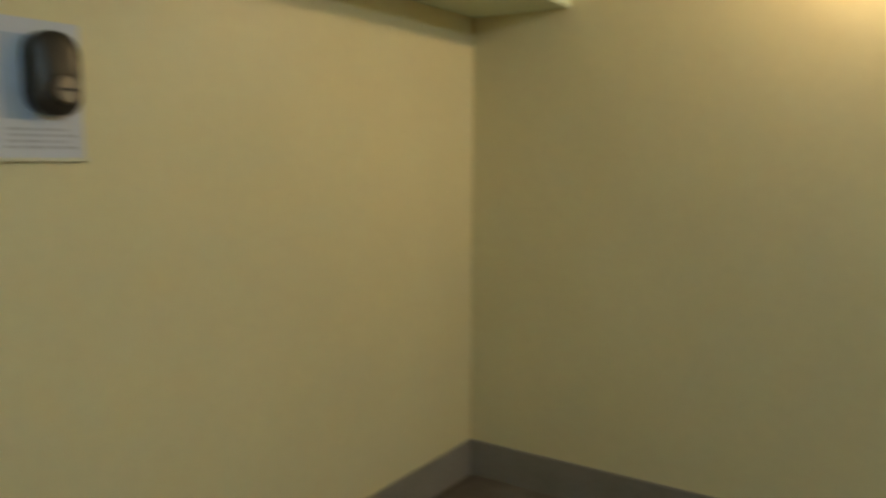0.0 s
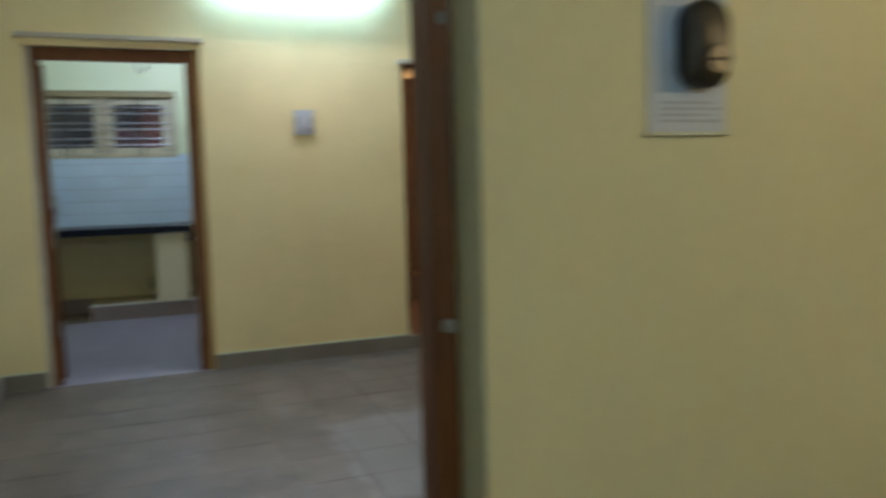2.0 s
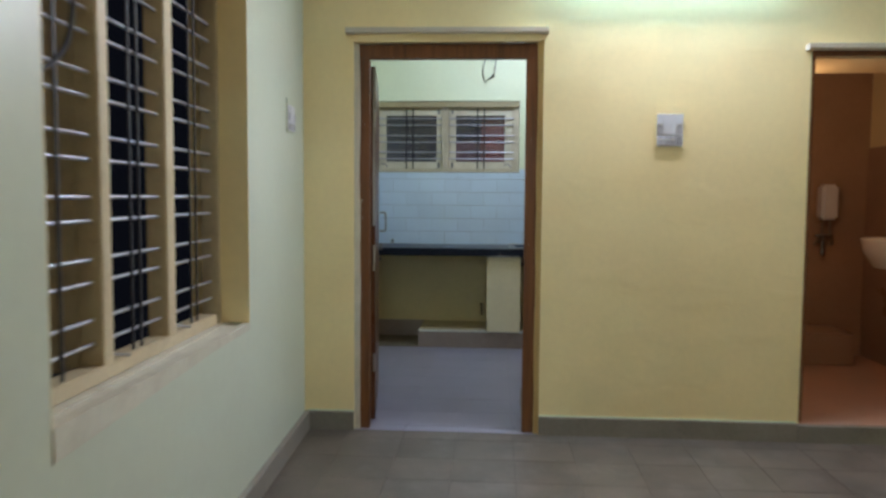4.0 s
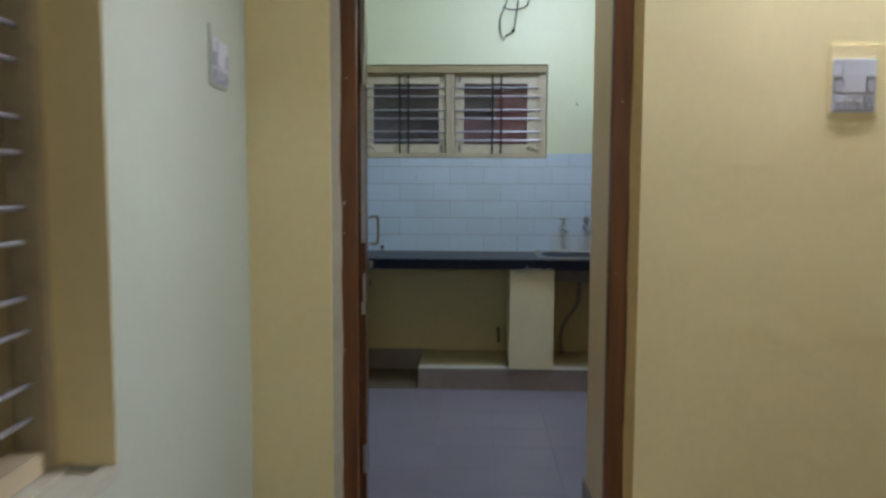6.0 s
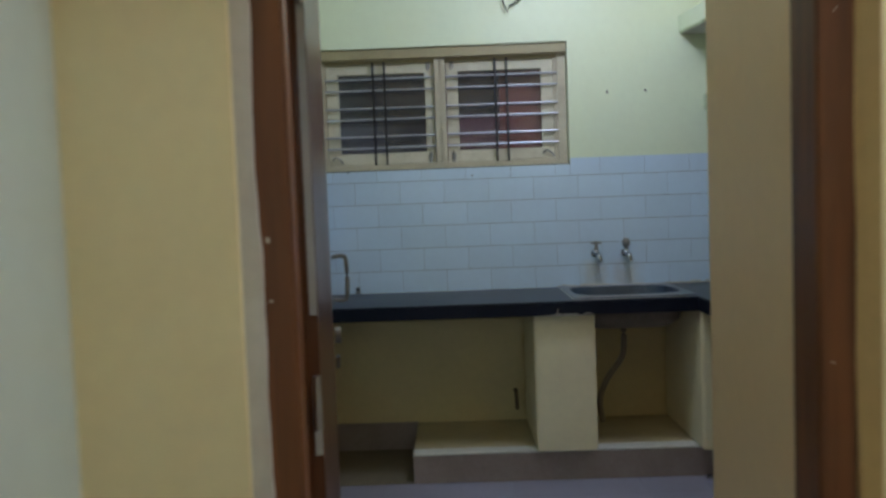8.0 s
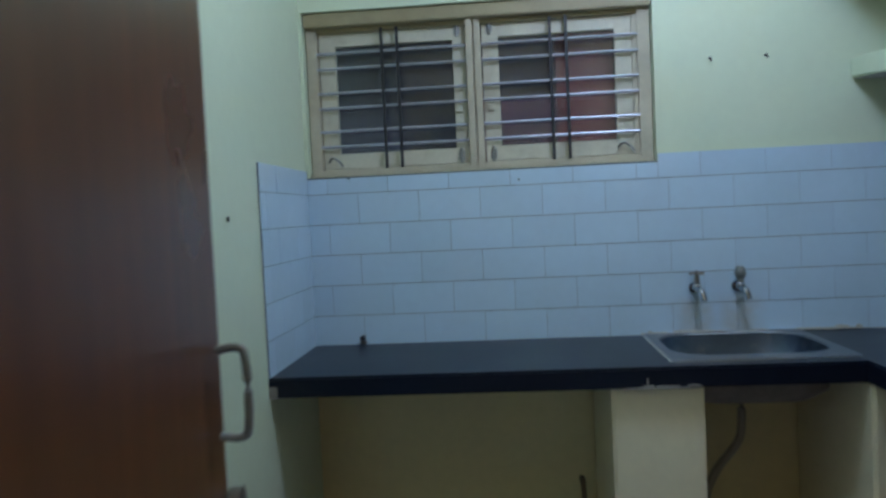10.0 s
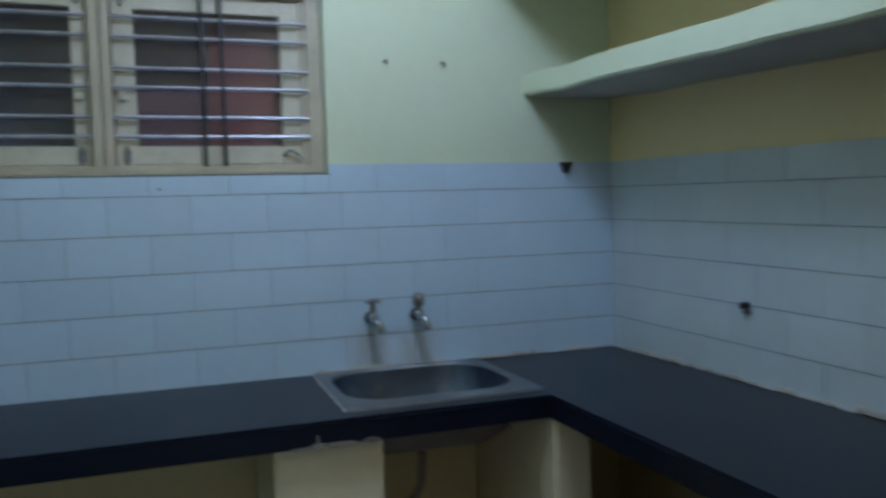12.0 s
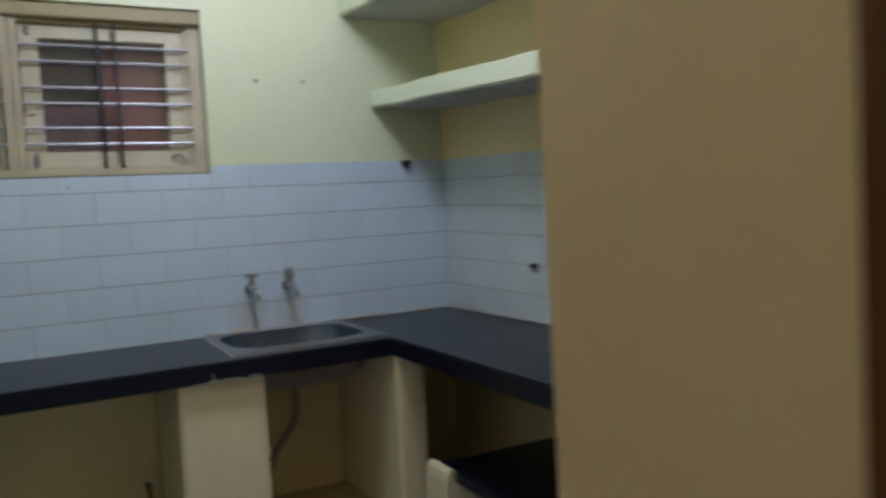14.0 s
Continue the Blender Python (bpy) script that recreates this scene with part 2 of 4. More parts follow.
M_FRAME = material("greyed_cream_frame_wood", (0.50, 0.455, 0.345), 0.5, vary=0.15, scale=6, grain=60, bump=0.3, stain=(0.36, 0.31, 0.22), stain_amount=0.5, stain_scale=8)
M_SASH = material("cream_enamel_wood", (0.59, 0.565, 0.455), 0.45, vary=0.12, scale=6, grain=60, bump=0.25, stain=(0.42, 0.37, 0.27), stain_amount=0.5, stain_scale=11)
M_SASH2 = material("beige_enamel_wood", (0.56, 0.46, 0.30), 0.5, vary=0.12, scale=6, grain=60, bump=0.25, stain=(0.28, 0.22, 0.15), stain_amount=0.5, stain_scale=9)
# Window head: shade of the opening's soffit painted in as darker tan.
M_HEADSHADE = material("tan_wood_soffit_shade", (0.34, 0.29, 0.17), 0.5, vary=0.15, scale=6, grain=60, bump=0.25, stain=(0.26, 0.20, 0.13), stain_amount=0.5, stain_scale=9)
M_SILL = material("dusty_beige_paint", (0.58, 0.545, 0.44), 0.55, vary=0.12, scale=5, grain=50, bump=0.2, stain=(0.40, 0.34, 0.27), stain_amount=0.5, stain_scale=7)
M_STEEL = material("brushed_steel", (0.55, 0.56, 0.58), 0.34, metal=1.0, vary=0.12, scale=8, grain=180, bump=0.08)
# Sink bowl: the dark surroundings it reflects are put into its base colour.
M_SINK = material("scratched_steel_dark_reflection", (0.13, 0.165, 0.23), 0.36, metal=1.0, vary=0.2, scale=7, grain=160, bump=0.12, stain=(0.36, 0.36, 0.36), stain_amount=0.5, stain_scale=9)
M_BEDGREY = material("dusty_cement", (0.33, 0.31, 0.275), 0.85, vary=0.2, scale=10, grain=60, bump=0.4)
M_SHELL = material("cement_daubed_steel", (0.20, 0.17, 0.145), 0.75, vary=0.25, scale=8, grain=60, bump=0.4)
M_RIM = material("worn_sink_steel", (0.27, 0.28, 0.31), 0.42, metal=1.0, vary=0.2, scale=9, grain=120, bump=0.1, stain=(0.40, 0.40, 0.40), stain_amount=0.4, stain_scale=14)
M_ZINC = material("dull_zinc", (0.30, 0.30, 0.29), 0.55, metal=0.8, vary=0.25, scale=14, grain=120, bump=0.15)
M_RUST = material("rusty_iron", (0.17, 0.115, 0.07), 0.75, metal=0.2, vary=0.25, scale=14)
M_PALEEDGE = material("pale_hinge_strip", (0.46, 0.45, 0.40), 0.6, vary=0.15, scale=9)
M_DULL = material("tarnished_steel", (0.24, 0.22, 0.20), 0.45, metal=1.0, vary=0.2, scale=9, grain=120, bump=0.1)
M_CHROME = material("chrome", (0.42, 0.44, 0.48), 0.14, metal=1.0, vary=0.05, bump=0)
M_BARS = material("silver_painted_iron", (0.44, 0.45, 0.52), 0.35, metal=0.7, vary=0.2, scale=20, grain=120, bump=0.1)
M_IRON = material("black_iron", (0.03, 0.03, 0.035), 0.5, metal=0.4, vary=0.25, scale=15)
M_PLASTIC = material("white_plastic", (0.66, 0.66, 0.71), 0.35, vary=0.03, bump=0)
M_PLATE = material("cream_plastic_plate", (0.66, 0.63, 0.49), 0.4, vary=0.04, bump=0)
M_DARKPL = material("black_plastic", (0.018, 0.014, 0.011), 0.35, vary=0.15, bump=0)
M_GREYPL = material("grey_plastic_pipe", (0.25, 0.21, 0.16), 0.5, vary=0.2)
M_RED = material("red_brown_paint", (0.20, 0.040, 0.032), 0.7, vary=0.2, scale=3, grain=40)
M_MAROON = material("dark_maroon_paint", (0.13, 0.045, 0.060), 0.7, vary=0.2, scale=3, grain=40)
M_NIGHT = material("dark_outside_plaster", (0.13, 0.12, 0.16), 0.8, vary=0.3, scale=4)
M_BTILE = material("brown_bathroom_tile", (0.33, 0.215, 0.15), 0.3, vary=0.12, scale=3, grain=50, bump=0.08, random_tint=0.05)
M_BFLOOR = material("pink_bathroom_floor", (0.45, 0.27, 0.20), 0.4, vary=0.12, grain=50, bump=0.1)
M_CERAMIC = material("white_ceramic", (0.74, 0.72, 0.68), 0.12, vary=0.03, bump=0)
M_PAPER = material("white_paper", (0.62, 0.63, 0.70), 0.6, vary=0.05, scale=8)
M_INK = material("grey_print", (0.46, 0.46, 0.52), 0.6, vary=0.2, scale=30)
M_BLUEPRINT = material("pale_blue_print", (0.40, 0.47, 0.60), 0.6, vary=0.1, scale=8)
M_HOSE = material("yellowed_plastic", (0.50, 0.43, 0.24), 0.3, vary=0.25, scale=12, bump=0)
M_CORD = material("white_cord", (0.66, 0.66, 0.58), 0.5, vary=0.05, bump=0)
M_WHITEWASH = material("limewash", (0.68, 0.68, 0.62), 0.7, vary=0.1, stain=(0.42, 0.38, 0.34), stain_amount=0.5, stain_scale=14)
M_FILLET = material("stained_white_cement", (0.52, 0.51, 0.47), 0.8, vary=0.2, scale=12, grain=60, bump=0.4, stain=(0.30, 0.26, 0.21), stain_amount=0.4, stain_scale=16)
M_GLASS = glass_material("window_glass")
M_TUBE = glow_material("lit_tube", (0.34, 0.67, 1.0), 122.0)
M_BULB = glow_material("lit_bulb", (1.0, 0.7, 0.38), 8.0)

# ---------------------------------------------------------------- mesh helpers
BASE = {}


def box(bm, lo, hi, bevel=0.0):
    a, c = Vector(lo), Vector(hi)
    m = Matrix.Translation((a + c) / 2) @ Matrix.Diagonal((*(c - a), 1))
    r = bmesh.ops.create_cube(bm, size=1, matrix=m)
    if bevel:
        edges = list({e for v in r["verts"] for e in v.link_edges})
        bmesh.ops.bevel(bm, geom=edges, offset=bevel, segments=2, affect="EDGES", clamp_overlap=True)
    return bm


def rod(bm, a, b, r, seg=10, r2=None, caps=True):
    a, b = Vector(a), Vector(b)
    d = b - a
    m = Matrix.Translation((a + b) / 2) @ d.to_track_quat("Z", "Y").to_matrix().to_4x4()
    bmesh.ops.create_cone(bm, cap_ends=caps, segments=seg, radius1=r, radius2=r if r2 is None else r2, depth=d.length, matrix=m)
    return bm


def ball(bm, c, r, scale=(1, 1, 1)):
    bmesh.ops.create_uvsphere(bm, u_segments=12, v_segments=8, radius=r, matrix=Matrix.Translation(c) @ Matrix.Diagonal((*scale, 1)))
    return bm


def tube(bm, pts, r, seg=8, steps=6):
    """A round tube along a smooth line through the points."""
    P = [Vector(p) for p in pts]
    line = []
    for i in range(len(P) - 1):
        p0, p1, p2, p3 = P[max(i - 1, 0)], P[i], P[i + 1], P[min(i + 2, len(P) - 1)]
        for k in range(steps):
            t = k / steps
            line.append(0.5 * ((2 * p1) + (p2 - p0) * t + (2 * p0 - 5 * p1 + 4 * p2 - p3) * t * t + (3 * p1 - p0 - 3 * p2 + p3) * t ** 3))
    line.append(P[-1])
    rings = []
    for i, p in enumerate(line):
        d = (line[min(i + 1, len(line) - 1)] - line[max(i - 1, 0)]).normalized()
        q = d.to_track_quat("Z", "Y")
        rings.append([bm.verts.new(p + q @ Vector((r * math.cos(2 * math.pi * k / seg), r * math.sin(2 * math.pi * k / seg), 0))) for k in range(seg)])
    for u, v in zip(rings, rings[1:]):
        for k in range(seg):
            bm.faces.new((u[k], u[(k + 1) % seg], v[(k + 1) % seg], v[k]))
    bm.faces.new(rings[0][::-1])
    bm.faces.new(rings[-1])
    return bm


def extrude_outline(bm, outline, axis, lo, hi):
    """A prism: outline in the two other axes (in x, y, z order), from lo to hi along axis."""
    def at(p, h):
        q = list(p)
        q.insert("xyz".index(axis), h)
        return bm.verts.new(q)
    a = [at(p, lo) for p in outline]
    b = [at(p, hi) for p in outline]
    n = len(a)
    for i in range(n):
        bm.faces.new((a[i], a[(i + 1) % n], b[(i + 1) % n], b[i]))
    bm.faces.new(a[::-1])
    bm.faces.new(b)
    bmesh.ops.recalc_face_normals(bm, faces=bm.faces)
    return bm


def mesh_of(name, bm, mat, origin, smooth=False):
    me = bpy.data.meshes.new(name)
    bmesh.ops.translate(bm, verts=bm.verts, vec=-Vector(origin))
    bmesh.ops.recalc_face_normals(bm, faces=bm.faces)
    bm.to_mesh(me)
    bm.free()
    me.materials.append(mat)
    if smooth:
        for p in me.polygons:
            p.use_smooth = True
        me.set_sharp_from_angle(angle=radians(40))
    return me


def thing(name, base, label, category, group="", kind=""):
    ob = new(name)
    ob.empty_display_size = 0.1
    ob.location = base
    BASE[ob.name] = Vector(base)
    return tagged(ob, label, category, group, kind)


def solid(name, bm, mat, base, label, category, group="", kind="", smooth=False):
    """A thing that is one mesh."""
    ob = new(name, mesh_of(name, bm, mat, base, smooth))
    ob.location = base
    BASE[ob.name] = Vector(base)
    return tagged(ob, label, category, group, kind)


def part(name, bm, mat, parent, label="", smooth=False):
    ob = new(name, mesh_of(name, bm, mat, BASE[parent.name], smooth))
    ob.parent = parent
    BASE[ob.name] = BASE[parent.name]
    return tagged(ob, label)


def B():
    return bmesh.new()


def structure(name, boxes, mat, label, category="wall", turn=None):
    bm = B()
    for lo, hi in boxes:
        box(bm, lo, hi)
    if turn:
        bmesh.ops.transform(bm, matrix=turn, verts=bm.verts)
    return solid(name, bm, mat, (0, 0, 0), label, category, kind="structure")


# ---------------------------------------------------------------- plan
XL, XR = -0.378, 3.60          # hall side walls
YA, YB = -4.005, -3.78         # wall between bedroom and hall
YK = 2.945                     # kitchen back wall
KXL, KXR = -0.482, 1.960       # kitchen side walls
TOP = 2.95
YN = 0.628                      # kitchen face of the deep wall beside the door
BX, BY = 3.52, 1.93            # bathroom far walls

# the hall's west wall stands two degrees out of square
WEST = Matrix.Translation((XL, 0, 0)) @ Matrix.Rotation(radians(2.0), 4, "Z") @ Matrix.Translation((-XL, 0, 0))
WY0, WY1, WB, WT = -2.605, -1.072, 0.746, 2.148   # window opening along that wall

# walls
structure("wall_hall_west", [((XL - 0.25, YB - 0.1, 0), (XL, WY0, TOP)), ((XL - 0.25, WY1, 0), (XL, 0.0, TOP)),
                             ((XL - 0.25, WY0, 0), (XL, WY1, WB)), ((XL - 0.25, WY0, WT), (XL, WY1, TOP))],
          M_GREEN, "pale green painted hall wall with a window opening", turn=WEST)
structure("wall_hall_north", [((XL - 0.25, 0.0, 0), (-0.098, 0.14, TOP)), ((0.932, 0.0, 0), (2.325, 0.14, TOP)), ((3.08, 0.0, 0), (XR + 0.2, 0.14, TOP)),
                              ((-0.098, 0.0, 2.15), (0.932, 0.14, TOP)), ((2.325, 0.0, 2.095), (3.08, 0.14, TOP))],
          M_YELLOW, "yellow painted plaster wall with two doorways")
structure("wall_hall_east", [((XR, YB, 0), (XR + 0.2, 0.0, TOP))], M_GREEN, "pale green painted hall wall")
structure("wall_bedroom_north", [((XL - 0.25, YA, 0), (0.045, YB, TOP)), ((1.160, YA, 0), (XR + 0.2, YB, TOP)), ((0.045, YA, 2.12), (1.160, YB, TOP))],
          M_CREAM, "cream yellow painted bedroom wall with a doorway")
structure("wall_bedroom_east", [((3.474, -8.0, 0), (3.69, YA, TOP))], M_CREAM, "cream yellow painted bedroom wall")
structure("wall_bedroom_south", [((XL - 0.25, -8.2, 0), (3.69, -8.0, TOP))], M_CREAM, "cream yellow painted bedroom wall")
structure("wall_bedroom_west", [((XL - 0.45, -8.0, 0), (XL - 0.25, YA, TOP))], M_CREAM, "cream yellow painted bedroom wall")
structure("wall_kitchen_west", [((KXL - 0.2, 0.14, 0), (KXL, YK, TOP))], M_PALE, "pale green cream kitchen wall")
structure("wall_kitchen_north", [((KXL - 0.2, YK, 0.80), (KXR + 0.2, YK + 0.2, 1.536)), ((KXL - 0.2, YK, 2.186), (KXR + 0.2, YK + 0.2, TOP)),
                                 ((KXL - 0.2, YK, 1.536), (-0.470, YK + 0.2, 2.186)), ((0.887, YK, 1.536), (KXR + 0.2, YK + 0.2, 2.186))],
          M_PALE, "pale green cream kitchen wall with a window opening")
structure("wall_kitchen_north_lower", [((KXL - 0.2, YK, 0), (KXR + 0.2, YK + 0.2, 0.80))], M_DEEP, "deep yellow wall under the counter")
structure("wall_kitchen_east", [((KXR, 0.14, 0), (KXR + 0.12, YK, TOP))], M_EAST, "golden cream kitchen wall above tiles")
structure("wall_kitchen_south", [((0.865, 0.142, 0), (KXR, YN, TOP)), ((KXL, 0.142, 2.25), (0.865, 0.20, TOP))], M_STUB, "warm cream painted deep wall beside the kitchen door")
structure("wall_bathroom_west", [((KXR + 0.12, 0.14, 0), (KXR + 0.22, BY + 0.1, TOP))], M_BTILE, "brown tiled bathroom wall")
structure("wall_bathroom_north", [((KXR + 0.22, BY, 0), (BX + 0.1, BY + 0.1, TOP))], M_BTILE, "brown tiled bathroom wall")
structure("wall_bathroom_east", [((BX, 0.14, 0), (BX + 0.1, BY, 1.70))], M_BTILE, "brown tiled bathroom wall")
structure("wall_bathroom_east_upper", [((BX + 0.008, 0.14, 1.70), (BX + 0.1, BY, TOP))], M_CREAM, "cream painted wall above bathroom tiles")
structure("ceiling_hall", [((XL, YB, TOP), (XR, 0.0, TOP + 0.15))], M_CEIL, "whitewashed hall ceiling", "ceiling")
structure("ceiling_bedroom", [((XL - 0.25, -8.0, TOP), (3.49, YA, TOP + 0.15))], M_CEIL, "whitewashed bedroom ceiling", "ceiling")
structure("ceiling_kitchen", [((KXL, 0.14, TOP), (KXR, YK, TOP + 0.15))], M_CEIL, "whitewashed kitchen ceiling", "ceiling")
structure("ceiling_bathroom", [((KXR + 0.12, 0.14, 2.45), (BX, BY, 2.55))], M_CEIL, "whitewashed bathroom ceiling", "ceiling")
structure("floor_bathroom", [((2.325, 0.012, -0.1), (3.08, 0.14, 0.098)), ((KXR + 0.22, 0.14, -0.1), (BX, BY, 0.098))], M_BFLOOR, "raised pinkish brown bathroom floor", "floor")

structure("ceiling_bathroom_loft", [((KXR + 0.22, 0.142, 2.066), (BX, 0.64, 2.16))], M_CREAM, "cream plastered loft slab inside the bathroom door", "ceiling")

# floors: cement bed, with the tiles laid on it
HALL_BED = structure("floor_hall", [((XL, YB - 0.23, -0.12), (XR, 0.0, -0.006))], M_GROUT, "brownish grey mosaic tile hall floor, worn and dusty", "floor")
KITCHEN_BED = structure("floor_kitchen", [((KXL, 0.0, -0.12), (KXR, YK, -0.006))], M_KGROUT, "grey tile kitchen floor", "floor")
BED_BED = structure("floor_bedroom", [((XL - 0.25, -8.0, -0.12), (3.49, YB - 0.23, -0.006))], M_GROUT, "brownish grey tile bedroom floor", "floor")

# skirtings
def skirting(name, runs, label="grey cement skirting along the wall", turn=None):
    bm = B()
    for lo, hi in runs:
        box(bm, lo, hi, 0.003)
    if turn:
        bmesh.ops.transform(bm, matrix=turn, verts=bm.verts)
    return solid(name, bm, M_SKIRT, (0, 0, 0), label, "skirting", kind="structure")


skirting("baseboard_hall_west", [((XL, YB, -0.004), (XL + 0.030, -0.016, 0.10))], turn=WEST)
skirting("baseboard_hall_north", [((XL, -0.016, -0.004), (-0.098, 0.0, 0.102)), ((0.932, -0.016, -0.004), (2.32, 0.0, 0.102)), ((2.32, -0.020, -0.004), (3.08, 0.01, 0.094)), ((3.085, -0.016, -0.004), (XR, 0.0, 0.102))])
structure("trim_skirting_line", [((0.932, -0.0045, 0.1025), (2.31, -0.0005, 0.110)), ((XL + 0.02, -0.0045, 0.1025), (-0.099, -0.0005, 0.109))], M_PALE, "pale paint line above the skirting", "trim")
skirting("baseboard_bedroom", [((1.17, YA - 0.014, -0.004), (3.460, YA, 0.153)), ((3.460, -8.0, -0.004), (3.474, YA, 0.153))])
skirting("baseboard_kitchen_south", [((0.851, 0.15, -0.004), (0.865, YN + 0.014, 0.10)), ((0.866, YN, -0.004), (1.39, YN + 0.014, 0.10))])
skirting("baseboard_kitchen_west", [((KXL, 0.15, -0.004), (KXL + 0.012, YK - 0.3, 0.12))])


# ---------------------------------------------------------------- doors
def door_frame(name, x0, x1, w, y0, y1, top, label, sill=0.0, stop=0.028):
    """Two posts and a head of width w round the clear opening x0..x1, with a rebate."""
    d = thing(name, ((x0 + x1) / 2, y0, sill), label, "door", kind="structure")
    ym = y0 + (y1 - y0) * 0.28
    for a, b, s in ((x0 - w, x0, 1), (x1, x1 + w, -1)):
        bm = B()
        box(bm, (a, y0, sill), (b, ym, top), 0.004)
        lo, hi = (a, b - stop) if s > 0 else (a + stop, b)
        box(bm, (lo, ym - 0.002, sill), (hi, y1, top), 0.003)
        part("post", bm, M_WOOD, d)
    bm = B()
    box(bm, (x0 - w, y0, top), (x1 + w, ym, top + w * 1.25), 0.004)
    box(bm, (x0 - w, ym - 0.002, top + stop), (x1 + w, y1, top + w * 1.25), 0.003)
    part("head", bm, M_WOOD, d)
    return d


door_1 = door_frame("door_1", -0.014, 0.840, 0.064, 0.022, 0.150, 2.057, "brown wooden kitchen door standing open on worn frame", stop=0.014)
door_2 = door_frame("door_2", 2.352, 3.05, 0.022, 0.020, 0.10, 2.062, "dark brown wooden bathroom door frame", sill=0.1, stop=0.01)
door_3 = door_frame("door_3", 0.112, 1.100, 0.056, -3.872, -3.765, 2.05, "dark brown varnished bedroom door frame", stop=0.003)

# kitchen leaf, swung a little past a right angle into the kitchen
hinge = Vector((-0.004, 0.162, 0))
ang = math.atan2(1.0 - 0.158, -0.126 + 0.016)
LEAF = Matrix.Translation(hinge) @ Matrix.Rotation(ang, 4, "Z")


def leaf_part(name, build, mat, parent, label="", smooth=False):
    bm = B()
    build(bm)
    bmesh.ops.transform(bm, matrix=LEAF, verts=bm.verts)
    return part(name, bm, mat, parent, label, smooth)


def leaf_body(bm):
    box(bm, (0, 0, 0.012), (0.845, 0.034, 2.04), 0.003)


leaf = leaf_part("leaf", leaf_body, M_LEAF, door_1)
# two paler strips on the leaf's hinge edge
for z0, z1 in ((1.14, 2.03), (0.88, 0.99)):
    leaf_part("hinge_edge", lambda bm: box(bm, (-0.003, 0.001, z0), (0.0005, 0.015, z1), 0.0005), M_PALEEDGE, leaf, "pale hinge edge")
leaf_part("handle", lambda bm: tube(bm, [(0.80, -0.006, 1.195), (0.80, -0.035, 1.198), (0.80, -0.046, 1.18), (0.80, -0.046, 1.09), (0.80, -0.035, 1.072), (0.80, -0.006, 1.075)], 0.006), M_ZINC, leaf, "steel D handle", True)


def leaf_lock(bm):
    rod(bm, (0.84, -0.004, 0.965), (0.84, -0.022, 0.965), 0.024, 14)
    box(bm, (0.815, -0.016, 0.87), (0.862, -0.004, 0.905), 0.003)


leaf_part("latch", leaf_lock, M_DULL, leaf, "worn steel latch")
for hz in (0.35, 0.98, 1.75):
    bm = B()
    rod(bm, (-0.008, 0.147, hz - 0.05), (-0.008, 0.147, hz + 0.05), 0.008, 8)
    part("hinge", bm, M_STEEL, door_1, smooth=True)
# plaster returns beside the frame, with wavering edges
def plaster_edge(outer, inner, y0, seed, slope=False):
    zs = [k * 2.148 / 46 for k in range(47)]
    way = 1 if inner > outer else -1
    line = [(outer, 0.0), (outer, 2.148)] + [(inner + way * (0.004 + 0.007 * noise.noise((seed, z * 3.1, 0)) + 0.003 * noise.noise((seed, z * 14, 2))), z) for z in reversed(zs)]
    bm = extrude_outline_xz(line, y0, 0.0225)
    if slope:   # the edge falls back from the wall's face to the frame
        for v in bm.verts:
            if abs(v.co.x - outer) > 0.01 and v.co.y < 0.02:
                v.co.y = 0.0215
            elif v.co.y < 0.02:
                v.co.y = -0.0004
    return bm


def extrude_outline_xz(line, y0, y1):
    bm = B()
    a = [bm.verts.new((x, y0, z)) for x, z in line]
    b = [bm.verts.new((x, y1, z)) for x, z in line]
    n = len(a)
    for k in range(n):
        bm.faces.new((a[k], a[(k + 1) % n], b[(k + 1) % n], b[k]))
    bm.faces.new(a[::-1])
    bm.faces.new(b)
    return bm


part("plaster_edge", plaster_edge(-0.0975, -0.070, 0.012, 3), M_LIP, door_1, "bare whitish plaster edge")
part("plaster_edge", plaster_edge(0.9315, 0.906, 0.014, 8, True), M_EDGE, door_1, "ochre brown plaster edge")
for x, z, w, h in ((-0.058, 1.280, 0.006, 0.013), (-0.057, 1.182, 0.005, 0.006), (-0.060, 0.774, 0.005, 0.009), (-0.047, 1.70, 0.004, 0.006), (0.862, 1.05, 0.004, 0.004), (0.870, 1.62, 0.004, 0.006)):
    part("paint_chip", box(B(), (x, 0.0212, z), (x + w * 0.8, 0.0225, z + h * 0.8), 0.0004), M_LIP, door_1)
for lo, hi in (((1.1565, YA + 0.001, 0), (1.1595, -3.873, 2.12)), ((0.0455, YA + 0.001, 0), (0.0485, -3.873, 2.12))):
    part("reveal", box(B(), lo, hi), M_GREEN, door_3, "pale green painted reveal")
# strike plates on the bedroom frame
bm = B()
box(bm, (1.118, -3.880, 0.955), (1.150, -3.870, 0.982), 0.003)
rod(bm, (1.128, -3.878, 0.968), (1.134, -3.905, 0.962), 0.005, 8)
part("strike_plate", bm, M_STEEL, door_3, "bright steel bolt keeper")
bm = B()
box(bm, (1.125, -3.879, 1.60), (1.145, -3.870, 1.625), 0.003)
part("upper_plate", bm, M_DULL, door_3)

